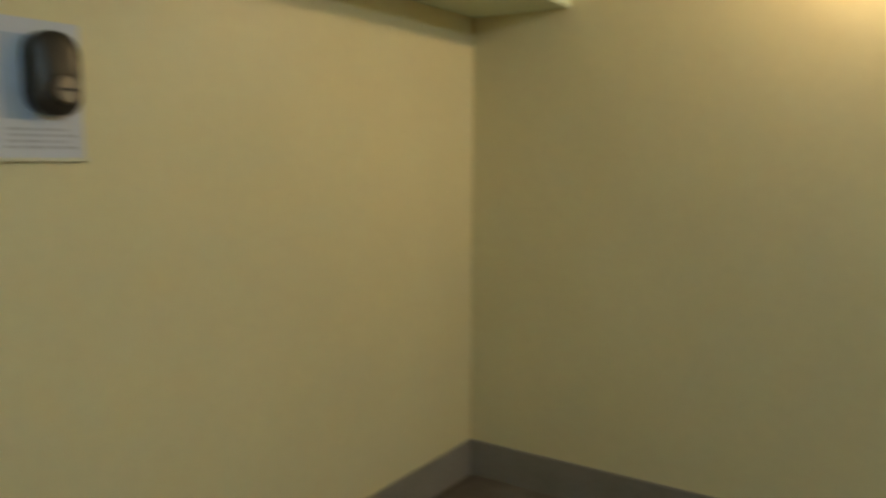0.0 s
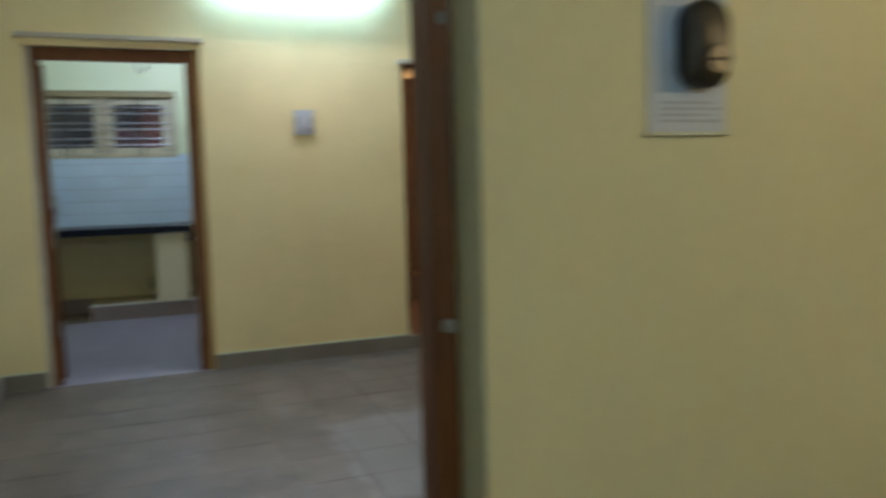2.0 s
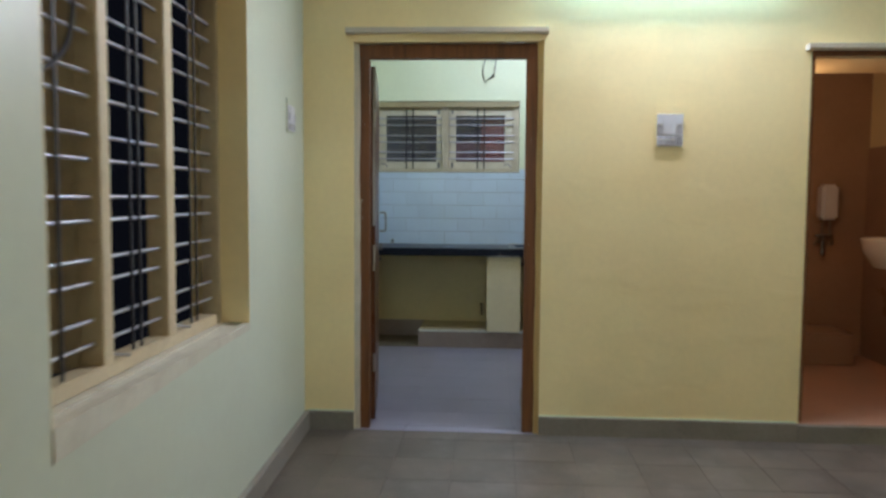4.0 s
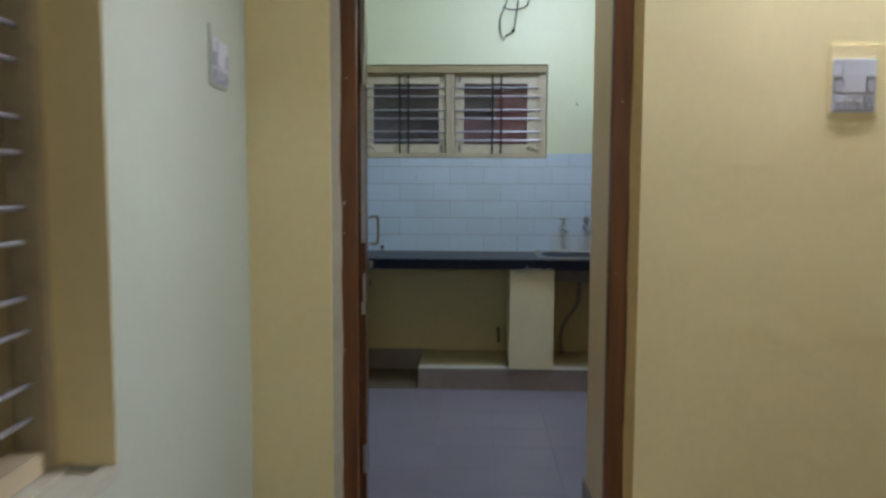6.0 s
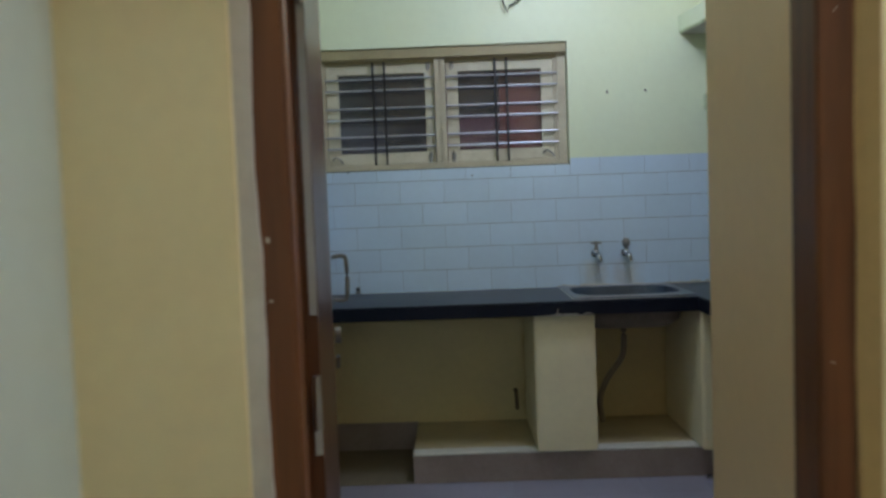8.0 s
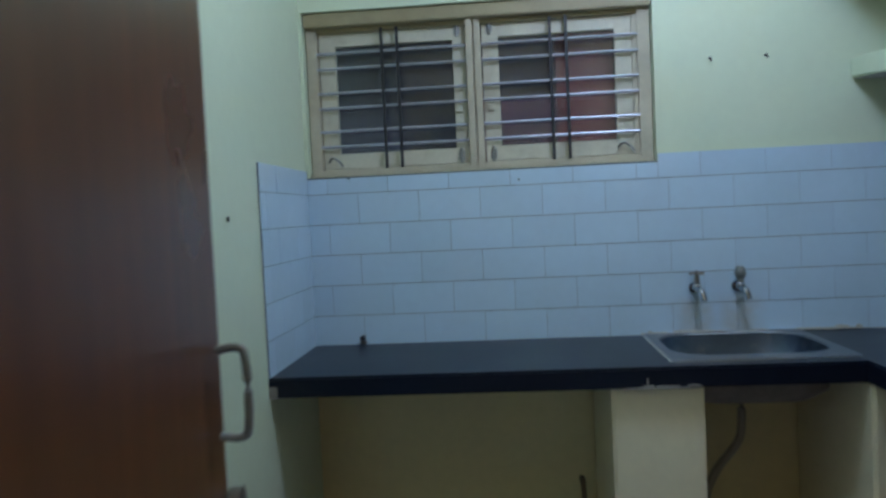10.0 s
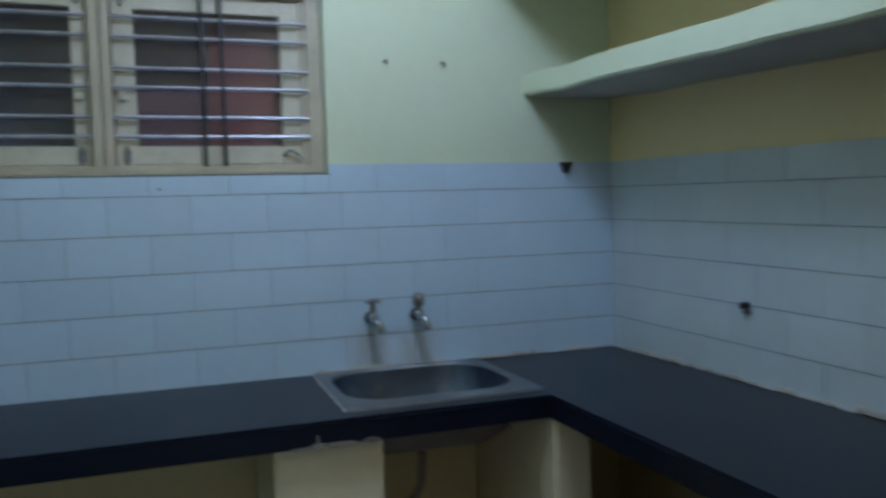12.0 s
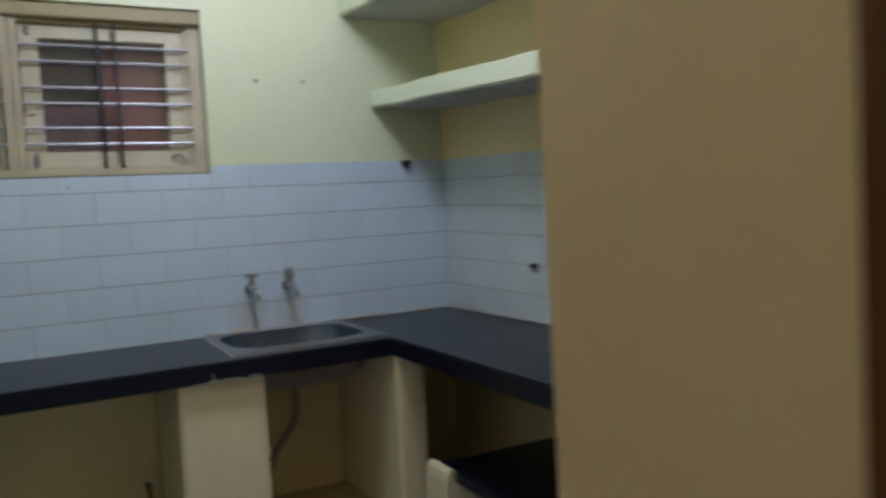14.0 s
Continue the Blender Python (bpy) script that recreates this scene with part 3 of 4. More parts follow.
# drip mouldings above the doors
def moulding(name, x0, x1, z, body, label):
    """A thin projecting lip over a lower band that is a little shorter."""
    t = thing(name, ((x0 + x1) / 2, 0, z), label, "trim", kind="structure")
    bm = extrude_outline(B(), [(0.0, z - 0.030), (-0.044, z - 0.030), (-0.050, z - 0.022), (-0.050, z), (0.0, z)], "x", x0, x1)
    for v in bm.verts:
        v.co.z += 0.004 * noise.noise((v.co.x * 2, 1, 0)) - 0.006 * (v.co.x - x0)
    part("lip", bm, M_LIP, t, "pinkish white lip")
    if body:
        bm = extrude_outline(B(), [(0.0, z - body), (-0.018, z - body), (-0.024, z - 0.029), (0.0, z - 0.029)], "x", x0 + 0.05, x1 - 0.04)
        part("band", bm, M_YELLOW, t)


moulding("trim_kitchen_door", -0.135, 0.953, 2.214, 0.075, "plaster moulding over the kitchen door")
moulding("trim_bathroom_door", 2.292, 3.11, 2.115, 0, "pale plaster lip over the bathroom door")

# ---------------------------------------------------------------- hall window
w1 = thing("window_1", (-0.42, -1.89, WB), "beige painted wooden window with horizontal iron bars", "window", kind="structure")


def west_part(name, bm, mat, parent, label="", smooth=False):
    bmesh.ops.transform(bm, matrix=WEST, verts=bm.verts)
    return part(name, bm, mat, parent, label, smooth)


bm = B()
extrude_outline(bm, [(XL + 0.002, WB + 0.0005), (XL + 0.002, WB + 0.014), (XL - 0.09, WB + 0.024), (XL - 0.09, WB + 0.030), (XL - 0.24, WB + 0.030), (XL - 0.24, WB + 0.0005)], "y", WY0 + 0.0035, WY1 - 0.0035)
west_part("window_sill", bm, M_SILL, w1)
for lo, hi in (((XL - 0.24, WY0 + 0.0005, WB + 0.031), (XL + 0.0005, WY0 + 0.003, WT - 0.003)), ((XL - 0.24, WY1 - 0.003, WB + 0.031), (XL + 0.0005, WY1 - 0.0005, WT - 0.003)), ((XL - 0.24, WY0 + 0.003, WT - 0.003), (XL + 0.0005, WY1 - 0.003, WT - 0.0005))):
    west_part("reveal", box(B(), lo, hi), M_YELLOW, w1, "yellow painted reveal")
Y0, Y1, WZ0, WZ1 = WY0 + 0.004, WY1 - 0.004, WB + 0.031, WT - 0.004
FX0, FX1 = XL - 0.190, XL - 0.118
for nm, lo, hi in (("jamb", (FX0, Y0, WZ0), (FX1, Y0 + 0.05, WZ1)), ("jamb", (FX0, Y1 - 0.028, WZ0), (FX1, Y1, WZ1)),
                   ("rail", (FX0, Y0 + 0.05, WZ0), (FX1, Y1 - 0.05, WZ0 + 0.045)), ("rail", (FX0, Y0 + 0.05, WZ1 - 0.05), (FX1, Y1 - 0.05, WZ1)),
                   ("mullion", (FX0, -2.112, WZ0 + 0.045), (FX1, -2.048, WZ1 - 0.05)), ("mullion", (FX0, -1.640, WZ0 + 0.045), (FX1, -1.566, WZ1 - 0.05))):
    west_part(nm, box(B(), lo, hi, 0.004), M_SASH2, w1)
for h in (0.885, 0.954, 1.061, 1.127, 1.236, 1.303, 1.408, 1.476, 1.583, 1.650, 1.757, 1.824, 1.931, 1.998):
    west_part("bar", rod(B(), (FX1 - 0.030, Y0 + 0.04, h), (FX1 - 0.030, Y1 - 0.04, h), 0.0065, 8), M_BARS, w1, smooth=True)
west_part("open_shutter", box(B(), (FX0 - 0.30, -2.110, WZ0 + 0.02), (FX0 - 0.002, -2.080, WZ1 - 0.02), 0.003), M_SASH2, w1, "shutter opened outwards")
for a, b in ((Y0 + 0.05, -2.112), (-2.048, -1.640), (-1.566, Y1 - 0.028)):
    for dy in (-0.031, 0.031):
        y = (a + b) / 2 + dy
        west_part("strap", box(B(), (FX1 - 0.023, y - 0.006, WZ0 + 0.04), (FX1 - 0.018, y + 0.006, WZ1 - 0.045)), M_IRON, w1, "black upright iron strap")
west_part("sill_lip", extrude_outline(B(), [(WY0 + 0.001, 0.712), (WY1 - 0.001, 0.763), (WY1 - 0.001, 0.776), (WY0 + 0.001, 0.792)], "x", XL - 0.028, XL + 0.004), M_SILL, w1, "dusty plaster lip")
for y in (Y0 + 0.10, -2.05, -1.55):
    west_part("stay", tube(B(), [(FX1 - 0.06, y - 0.02, WZ0 + 0.05), (FX1 - 0.04, y, WZ0 + 0.075), (FX1 - 0.01, y + 0.03, WZ0 + 0.06), (FX1 + 0.02, y + 0.06, WZ0 + 0.052)], 0.005, 6), M_ZINC, w1, smooth=True)
bm = B()
tube(bm, [(XL - 0.09, -2.50, 2.14), (XL - 0.08, -2.37, 1.98), (XL - 0.08, -2.31, 1.82), (XL - 0.085, -2.36, 1.66), (XL - 0.11, -2.52, 1.56)], 0.007)
bmesh.ops.transform(bm, matrix=WEST, verts=bm.verts)
solid("black_cable", bm, M_IRON, (-0.38, -2.4, 1.56), "black cable hanging in front of the window", "cable", smooth=True)

# ---------------------------------------------------------------- kitchen window
w2 = thing("window_2", (0.225, YK + 0.07, 1.53), "cream painted double window with iron bars and dark panes", "window", kind="structure")
KW0, KW1, KZ0, KZ1 = -0.468, 0.885, 1.539, 2.160
KY0, KY1 = YK + 0.045, YK + 0.125
for nm, lo, hi in (("jamb", (KW0, KY0, KZ0), (KW0 + 0.045, KY1, KZ1 - 0.030)), ("jamb", (KW1 - 0.05, KY0, KZ0), (KW1, KY1, KZ1 - 0.030)),
                   ("mullion", (0.172, KY0 - 0.012, KZ0 + 0.012), (0.2005, KY1, KZ1 - 0.030)), ("mullion", (0.2045, KY0 - 0.008, KZ0 + 0.012), (0.232, KY1, KZ1 - 0.030)), ("mullion_core", (0.199, KY0 + 0.004, KZ0 + 0.03), (0.206, KY1 - 0.01, KZ1 - 0.047)),
                   ("rail", (KW0 + 0.045, KY0, KZ0), (KW1 - 0.05, KY1, KZ0 + 0.03)), ("head", (KW0, KY0 - 0.030, KZ1 - 0.030), (KW1, KY1, 2.185)), ("head_stop", (KW0 + 0.045, KY0 + 0.004, KZ1 - 0.047), (KW1 - 0.05, KY1, KZ1 - 0.030)),
                   ("stop", (KW1 - 0.068, KY0 + 0.012, KZ0 + 0.03), (KW1 - 0.05, KY1, KZ1 - 0.047)), ("sill_strip", (KW0, KY0 - 0.030, KZ0 - 0.002), (KW1, KY0 + 0.002, KZ0 + 0.014))):
    bm = B()
    box(bm, lo, hi, 0.004)
    part(nm, bm, M_HEADSHADE if nm.startswith("head") else M_FRAME, w2)
for a, b, p0, p1, v in ((-0.421, 0.168, -0.355, 0.118, -0.130), (0.236, 0.833, 0.300, 0.753, 0.533)):
    bm = B()
    y0, y1 = YK + 0.072, YK + 0.105
    z0, z1, q0, q1 = KZ0 + 0.032, KZ1 - 0.047, 1.632, 2.060
    box(bm, (a, y0, z0), (p0, y1, z1), 0.003)
    box(bm, (p1, y0, z0), (b, y1, z1), 0.003)
    box(bm, (p0 - 0.002, y0, z0), (p1 + 0.002, y1, q0), 0.003)
    box(bm, (p0 - 0.002, y0, q1), (p1 + 0.002, y1, z1), 0.003)
    sash = part("sash", bm, M_SASH, w2)
    bm = B()
    box(bm, (p0 - 0.003, YK + 0.088, q0 - 0.003), (p1 + 0.003, YK + 0.092, q1 + 0.003))
    pane = part("pane", bm, M_GLASS, sash, "dark glass pane")
    pane.visible_shadow = False
    for dx in (-0.031, 0.031):
        bm = B()
        box(bm, (v + dx - 0.006, YK + 0.040, KZ0 + 0.025), (v + dx + 0.006, YK + 0.046, KZ1 - 0.04))
        part("strap", bm, M_IRON, w2, "black upright iron strap")
    for z in (1.659, 1.720, 1.813, 1.873, 1.970, 2.031):
        bm = B()
        rod(bm, (a - 0.01, YK + 0.052, z), (b + 0.01, YK + 0.052, z), 0.0060, 8)
        part("bar", bm, M_BARS, w2, smooth=True)
    side = b - 0.03 if a < 0 else a + 0.03
    for z in (1.60, 2.10):
        bm = B()
        rod(bm, (side, YK + 0.066, z - 0.03), (side, YK + 0.066, z + 0.03), 0.006, 8)
        box(bm, (side - 0.012, YK + 0.066, z - 0.02), (side + 0.012, YK + 0.073, z + 0.02), 0.002)
        part("tower_bolt", bm, M_ZINC, w2, "dull zinc bolt")
    bm = B()
    box(bm, (side - 0.014, YK + 0.058, 1.772), (side + 0.011, YK + 0.073, 1.802), 0.003)
    part("catch", bm, M_SASH, w2)
    hx = a + 0.05 if a < 0 else b - 0.05
    bm = B()
    tube(bm, [(hx - 0.03, YK + 0.068, 1.60), (hx - 0.01, YK + 0.050, 1.615), (hx + 0.015, YK + 0.050, 1.600), (hx + 0.03, YK + 0.045, 1.58)], 0.005, 6)
    part("stay", bm, M_ZINC, w2, smooth=True)
# what stands in the dark outside the panes
boards = thing("outside_boards", (0.9, YK + 0.23, 0.0), "red brown painted boards standing outside the window", "boards")
part("tall_board", box(B(), (0.532, YK + 0.22, 0.0), (1.5, YK + 0.25, 2.7)), M_RED, boards)
part("short_board", box(B(), (0.21, YK + 0.26, 0.0), (0.57, YK + 0.28, 1.835)), M_MAROON, boards)
solid("outside_wall", box(B(), (-1.6, YK + 0.50, 0.0), (2.6, YK + 0.65, 3.2)), M_NIGHT, (0.4, YK + 0.8, 0), "dark neighbouring wall at night", "wall", kind="structure")

# ---------------------------------------------------------------- kitchen: shelves, counter, piers
def shelf(name, x0, z0, z1, label):
    t = thing(name, (x0, YN, z0), label, "shelf", group="kitchen wall shelves")

    def cast(lo, hi, bevel):
        bm = box(B(), lo, hi, bevel)
        bmesh.ops.subdivide_edges(bm, edges=[e for e in bm.edges if abs(e.verts[0].co.y - e.verts[1].co.y) > 1], cuts=14)
        for v in bm.verts:   # cast by hand: it sinks towards the door and its edge wavers
            v.co.z += -0.058 * (YK - v.co.y) + 0.007 * noise.noise((2, v.co.y * 4, 1))
            v.co.x += 0.004 * noise.noise((1, v.co.y * 5, 3))
        return bm
    part("slab", cast((x0, YN, z0), (KXR, YK, z1), 0.006), M_PALE, t)
    part("underside", cast((x0 + 0.012, YN, z0 - 0.003), (KXR, YK, z0 + 0.002), 0), M_SLABGREY, t, "grey underside")


shelf("wall_shelf", 1.606, 1.800, 1.876, "pale cream concrete shelf built into the wall")
shelf("wall_shelf", 1.484, 2.198, 2.295, "pale cream upper concrete shelf built into the wall")

CZ0, CZ1 = 0.811, 0.867
CF, RF = 2.336, 1.378      # front edges of the two runs
SX0, SX1, SY0, SY1 = 0.832, 1.365, 2.458, 2.905
bm = B()
for lo, hi in (((KXL, CF, CZ0), (SX0, YK, CZ1)), ((SX1, CF, CZ0), (RF, YK, CZ1)), ((SX0, CF, CZ0), (SX1, SY0, CZ1)), ((SX0, SY1, CZ0), (SX1, YK, CZ1)), ((RF, YN, CZ0), (KXR, YK, CZ1))):
    box(bm, lo, hi)
bmesh.ops.remove_doubles(bm, verts=bm.verts, dist=0.0005)
counter = thing("kitchen_counter", (KXL, CF, CZ0), "black granite L-shaped counter with chipped front edge", "counter", kind="")
part("worktop", bm, M_BLACK, counter)
bm = B()
box(bm, (KXL, CF - 0.006, CZ0 - 0.010), (RF, CF + 0.02, CZ1 - 0.004), 0.004)
box(bm, (RF - 0.006, YN, CZ0 - 0.010), (RF + 0.02, CF, CZ1 - 0.004), 0.004)
part("front_edge", bm, M_BLACK, counter)

# rough cement bed along the tile line and below the slab
rnd = random.Random(4)
bm = B()
x = 0.80
while x < KXR - 0.05:
    w = rnd.uniform(0.015, 0.07)
    h = rnd.uniform(0.003, 0.017) if rnd.random() < 0.85 else 0.001
    box(bm, (x, YK - rnd.uniform(0.010, 0.024), CZ1), (min(x + w, KXR - 0.01), YK - 0.003, CZ1 + h), min(0.003, h / 2.5))
    x += w * 0.97
y = YN + 0.05
while y < YK - 0.05:
    w = rnd.uniform(0.015, 0.07)
    h = rnd.uniform(0.003, 0.018) if rnd.random() < 0.85 else 0.001
    box(bm, (KXR - rnd.uniform(0.010, 0.026), y, CZ1), (KXR - 0.003, min(y + w, YK - 0.02), CZ1 + h), min(0.003, h / 2.5))
    y += w * 0.97
y = 2.40
while y < 2.92:   # seam beside the sink
    w = rnd.uniform(0.02, 0.06)
    box(bm, (0.804 - rnd.uniform(0.0, 0.004), y, CZ1 - 0.001), (0.8085, y + w * 0.9, CZ1 + rnd.uniform(0.0012, 0.003)), 0.0005)
    y += w
part("cement_fillet", bm, M_FILLET, counter, "rough whitish cement joint")["kind"] = "stuff"
bm = B()
for i in range(9):
    x = rnd.uniform(0.61, 0.85)
    box(bm, (x, CF - 0.0075, CZ0 - 0.012), (x + rnd.uniform(0.01, 0.045), CF - 0.004, CZ0 - 0.012 + rnd.uniform(0.004, 0.014)), 0.001)
box(bm, (0.716, CF - 0.0078, CZ0 - 0.01), (0.720, CF - 0.004, CZ0 + 0.022))
box(bm, (KXL, CF - 0.0078, CZ0 - 0.012), (KXL + 0.03, CF - 0.004, CZ0 + 0.03), 0.002)
part("cement_smear", bm, M_BEDGREY, counter, "dried cement smears")["kind"] = "stuff"


def pier(name, x0, x1, y0, y1, label):
    t = thing(name, (x0, y0, 0.146), label, "pier", group="counter piers")
    bm = box(B(), (x0, y0, 0.146), (x1, y1, CZ0 - 0.007), 0.008)
    part("shaft", bm, M_PIER, t)
    bm = box(B(), (x0 + 0.002, y0 + 0.004, CZ0 - 0.007), (x1 - 0.002, y1, CZ0), 0.002)
    r = random.Random(int(x0 * 100))
    for k in range(int((x1 - x0) / 0.02)):   # squeezed out lumps of cement
        x = x0 + 0.02 * k
        d, h = r.uniform(-0.003, 0.005), r.uniform(0.001, 0.006)
        box(bm, (x, y0 - 0.002 + d, CZ0 - 0.008 - h), (min(x + r.uniform(0.014, 0.03), x1), y0 + 0.02, CZ0 - 0.006), 0.002)
    part("cement_bed", bm, M_BEDGREY, t, "rough cement bed under the slab")


pier("counter_pier", 0.611, 0.898, CF + 0.03, YK, "cream plastered pier carrying the counter")
pier("counter_pier", 1.378, 1.492, CF - 0.02, YK, "cream plastered pier at the counter corner")
ledge = thing("counter_plinth", (0.017, 2.395, 0), "low plinth with whitish top and brown cement front", "plinth")
part("base", box(B(), (0.017, 2.395, 0.0), (KXR, YK, 0.137), 0.002), M_PLINTH, ledge)
part("front_lip", box(B(), (0.016, 2.393, 0.136), (KXR, 2.475, 0.146), 0.003), M_WHITEWASH, ledge, "whitish limewashed front lip")
part("top", box(B(), (0.016, 2.4755, 0.136), (KXR, YK, 0.1452), 0.002), M_OCHRE, ledge, "ochre cement top, darker than the front lip")
# floor strip under the counter, darker and browner than the tiles
structure("floor_kitchen_strip", [((KXL, 2.40, -0.006), (0.016, YK - 0.016, 0.004))], M_BROWNSTRIP, "dark brown floor strip under the counter", "floor")
structure("baseboard_kitchen_north", [((KXL, YK - 0.016, -0.004), (0.017, YK, 0.15))], M_PLINTH, "brown cement skirting under the counter", "skirting")
# low black slab under the side counter, on a small pier
bm = B()
box(bm, (1.44, YN + 0.02, 0.395), (KXR, 2.14, 0.43), 0.004)
solid("low_slab_shelf", bm, M_BLACK, (1.44, YN, 0.395), "low black stone slab under the side counter", "shelf")
bm = B()
extrude_outline(bm, [(1.405, 0.0), (1.405, 0.40), (1.412, 0.43), (1.425, 0.445), (1.44, 0.44), (1.44, 0.395), (1.52, 0.394), (1.52, 0.0)], "y", 2.02, 2.165)
solid("slab_pier", bm, M_PIER, (1.41, 2.02, 0), "cream plastered pier of the low slab", "pier")
bm = B()
box(bm, (KXR - 0.02, YN + 0.3, 0.0), (KXR - 0.0, 2.3, 0.393))
solid("slab_back_support", bm, M_PALE, (KXR, 1.4, 0), "cream plaster strip behind the low slab", "support")

# sink
sink = thing("kitchen_sink", (0.82, 2.42, CZ1), "inset stainless steel sink with worn rim", "sink")


def ring(bm, x0, x1, y0, y1, r, z, n=6):
    vs = []
    for cx, cy, a0 in ((x1 - r, y1 - r, 0), (x0 + r, y1 - r, 90), (x0 + r, y0 + r, 180), (x1 - r, y0 + r, 270)):
        for k in range(n + 1):
            a = radians(a0 + 90 * k / n)
            vs.append(bm.verts.new((cx + r * math.cos(a), cy + r * math.sin(a), z)))
    return vs


def loft(bm, rings, close=True):
    for u, v in zip(rings, rings[1:]):
        n = len(u)
        for k in range(n):
            bm.faces.new((u[k], u[(k + 1) % n], v[(k + 1) % n], v[k]))
    if close:
        bm.faces.new(rings[-1])


bm = B()
loft(bm, [ring(bm, 0.808, 1.392, 2.392, 2.936, 0.02, CZ1 - 0.001), ring(bm, 0.810, 1.390, 2.394, 2.934, 0.02, CZ1 + 0.006), ring(bm, 0.837, 1.362, 2.460, 2.902, 0.135, CZ1 + 0.007), ring(bm, 0.842, 1.357, 2.465, 2.897, 0.135, CZ1 + 0.001)], False)
part("rim", bm, M_RIM, sink, "worn steel rim", True)
bm = B()
loft(bm, [ring(bm, 0.842, 1.357, 2.465, 2.897, 0.135, CZ1 + 0.001), ring(bm, 0.856, 1.343, 2.480, 2.884, 0.135, CZ1 - 0.12), ring(bm, 0.885, 1.312, 2.510, 2.857, 0.13, CZ1 - 0.155)])
part("bowl", bm, M_SINK, sink, smooth=True)
bm = B()
loft(bm, [ring(bm, 0.834, 1.363, 2.459, 2.904, 0.13, CZ0 + 0.01), ring(bm, 0.842, 1.356, 2.468, 2.898, 0.13, CZ1 - 0.13), ring(bm, 0.878, 1.319, 2.503, 2.864, 0.13, CZ1 - 0.164)])
part("shell", bm, M_SHELL, sink, "grey brown cement daubed underside", True)
bm = B()
rod(bm, (1.098, 2.686, CZ1 - 0.158), (1.098, 2.686, CZ1 - 0.150), 0.04, 20)
part("drain", bm, M_CHROME, sink)
bm = B()
tube(bm, [(1.098, 2.686, CZ1 - 0.158), (1.098, 2.686, 0.60), (1.085, 2.69, 0.52), (1.015, 2.73, 0.40), (0.985, 2.77, 0.28), (1.005, 2.81, 0.16)], 0.015, 10)
part("waste_pipe", bm, M_GREYPL, sink, "grey flexible waste pipe", True)


def tap(x, lever, label):
    t = thing("water_tap", (x, YK - 0.008, 1.04), label, "tap", group="sink taps")
    y = YK - 0.008
    bm = B()
    rod(bm, (x, y, 1.045), (x, y - 0.008, 1.045), 0.021, 14)
    part("flange", bm, M_CHROME, t, smooth=True)
    bm = B()
    tube(bm, [(x, y - 0.006, 1.045), (x, y - 0.05, 1.045), (x + 0.004, y - 0.085, 1.040), (x + 0.010, y - 0.098, 1.020), (x + 0.013, y - 0.101, 1.004)], 0.0115, 10)
    ball(bm, (x, y - 0.045, 1.05), 0.017)
    part("spout", bm, M_CHROME, t, smooth=True)
    bm = B()
    if lever:
        rod(bm, (x, y - 0.045, 1.06), (x, y - 0.045, 1.078), 0.012, 10)
        ball(bm, (x, y - 0.045, 1.098), 0.021, (1, 1, 1.25))
        rod(bm, (x, y - 0.045, 1.098), (x, y - 0.045, 1.122), 0.018, 12, 0.014)
    else:
        rod(bm, (x, y - 0.045, 1.06), (x, y - 0.045, 1.095), 0.013, 10, 0.008)
        rod(bm, (x - 0.026, y - 0.045, 1.102), (x + 0.026, y - 0.045, 1.102), 0.006, 8)
        rod(bm, (x, y - 0.071, 1.102), (x, y - 0.019, 1.102), 0.006, 8)
        ball(bm, (x, y - 0.045, 1.104), 0.011)
    part("knob", bm, M_ZINC, t, "dull grey knob", True)


tap(1.008, False, "chrome tap with cross handle on the tiles")
tap(1.168, True, "chrome tap with round knob on the tiles")


def pipe_stub(name, place, way, label):
    p, w = Vector(place), Vector(way)
    t = thing(name, place, label, "pipe outlet")
    bm = B()
    rod(bm, p, p + w * 0.022, 0.011, 12)
    part("elbow", bm, M_IRON, t, smooth=True)
    bm = B()
    box(bm, p + Vector((-0.014, -0.014, -0.024)) - w * 0.0, p + Vector((0.014, 0.014, -0.014)), 0.004)
    part("bracket", bm, M_DULL, t)
    return t


pipe_stub("pipe_outlet", (-0.279, YK - 0.03, 0.897), (0, -1, 0), "small black capped pipe outlet above the counter")
pipe_stub("pipe_outlet", (KXR - 0.010, 2.205, 1.092), (-1, 0, 0), "small dark pipe outlet in the wall tiles")
bm = B()
extrude_outline(bm, [(1.738, 1.562), (1.782, 1.562), (1.773, 1.543), (1.764, 1.522), (1.754, 1.523), (1.745, 1.543)], "y", YK - 0.034, YK - 0.006)
solid("dark_wall_clip", bm, M_IRON, (1.776, YK - 0.02, 1.51), "small dark metal clip on the tiles", "clip")
for nx in (1.094, 1.299):
    bm = B()
    rod(bm, (nx, YK, 1.910), (nx, YK - 0.014, 1.910), 0.0042, 8)
    tube(bm, [(nx, YK - 0.014, 1.910), (nx, YK - 0.020, 1.905), (nx + 0.002, YK - 0.021, 1.896)], 0.0024, 6)
    solid("wall_nail", bm, M_IRON, (nx, YK, 1.88), "bent iron nail in the painted wall", "nail", group="wall nails", smooth=True)
bm = B()
rod(bm, (-0.468, 2.02, 1.380), (-0.482, 2.06, 1.388), 0.004, 6)
solid("wall_nail", bm, M_IRON, (-0.48, 2.04, 1.38), "thin iron nail in the side wall", "nail", smooth=True)
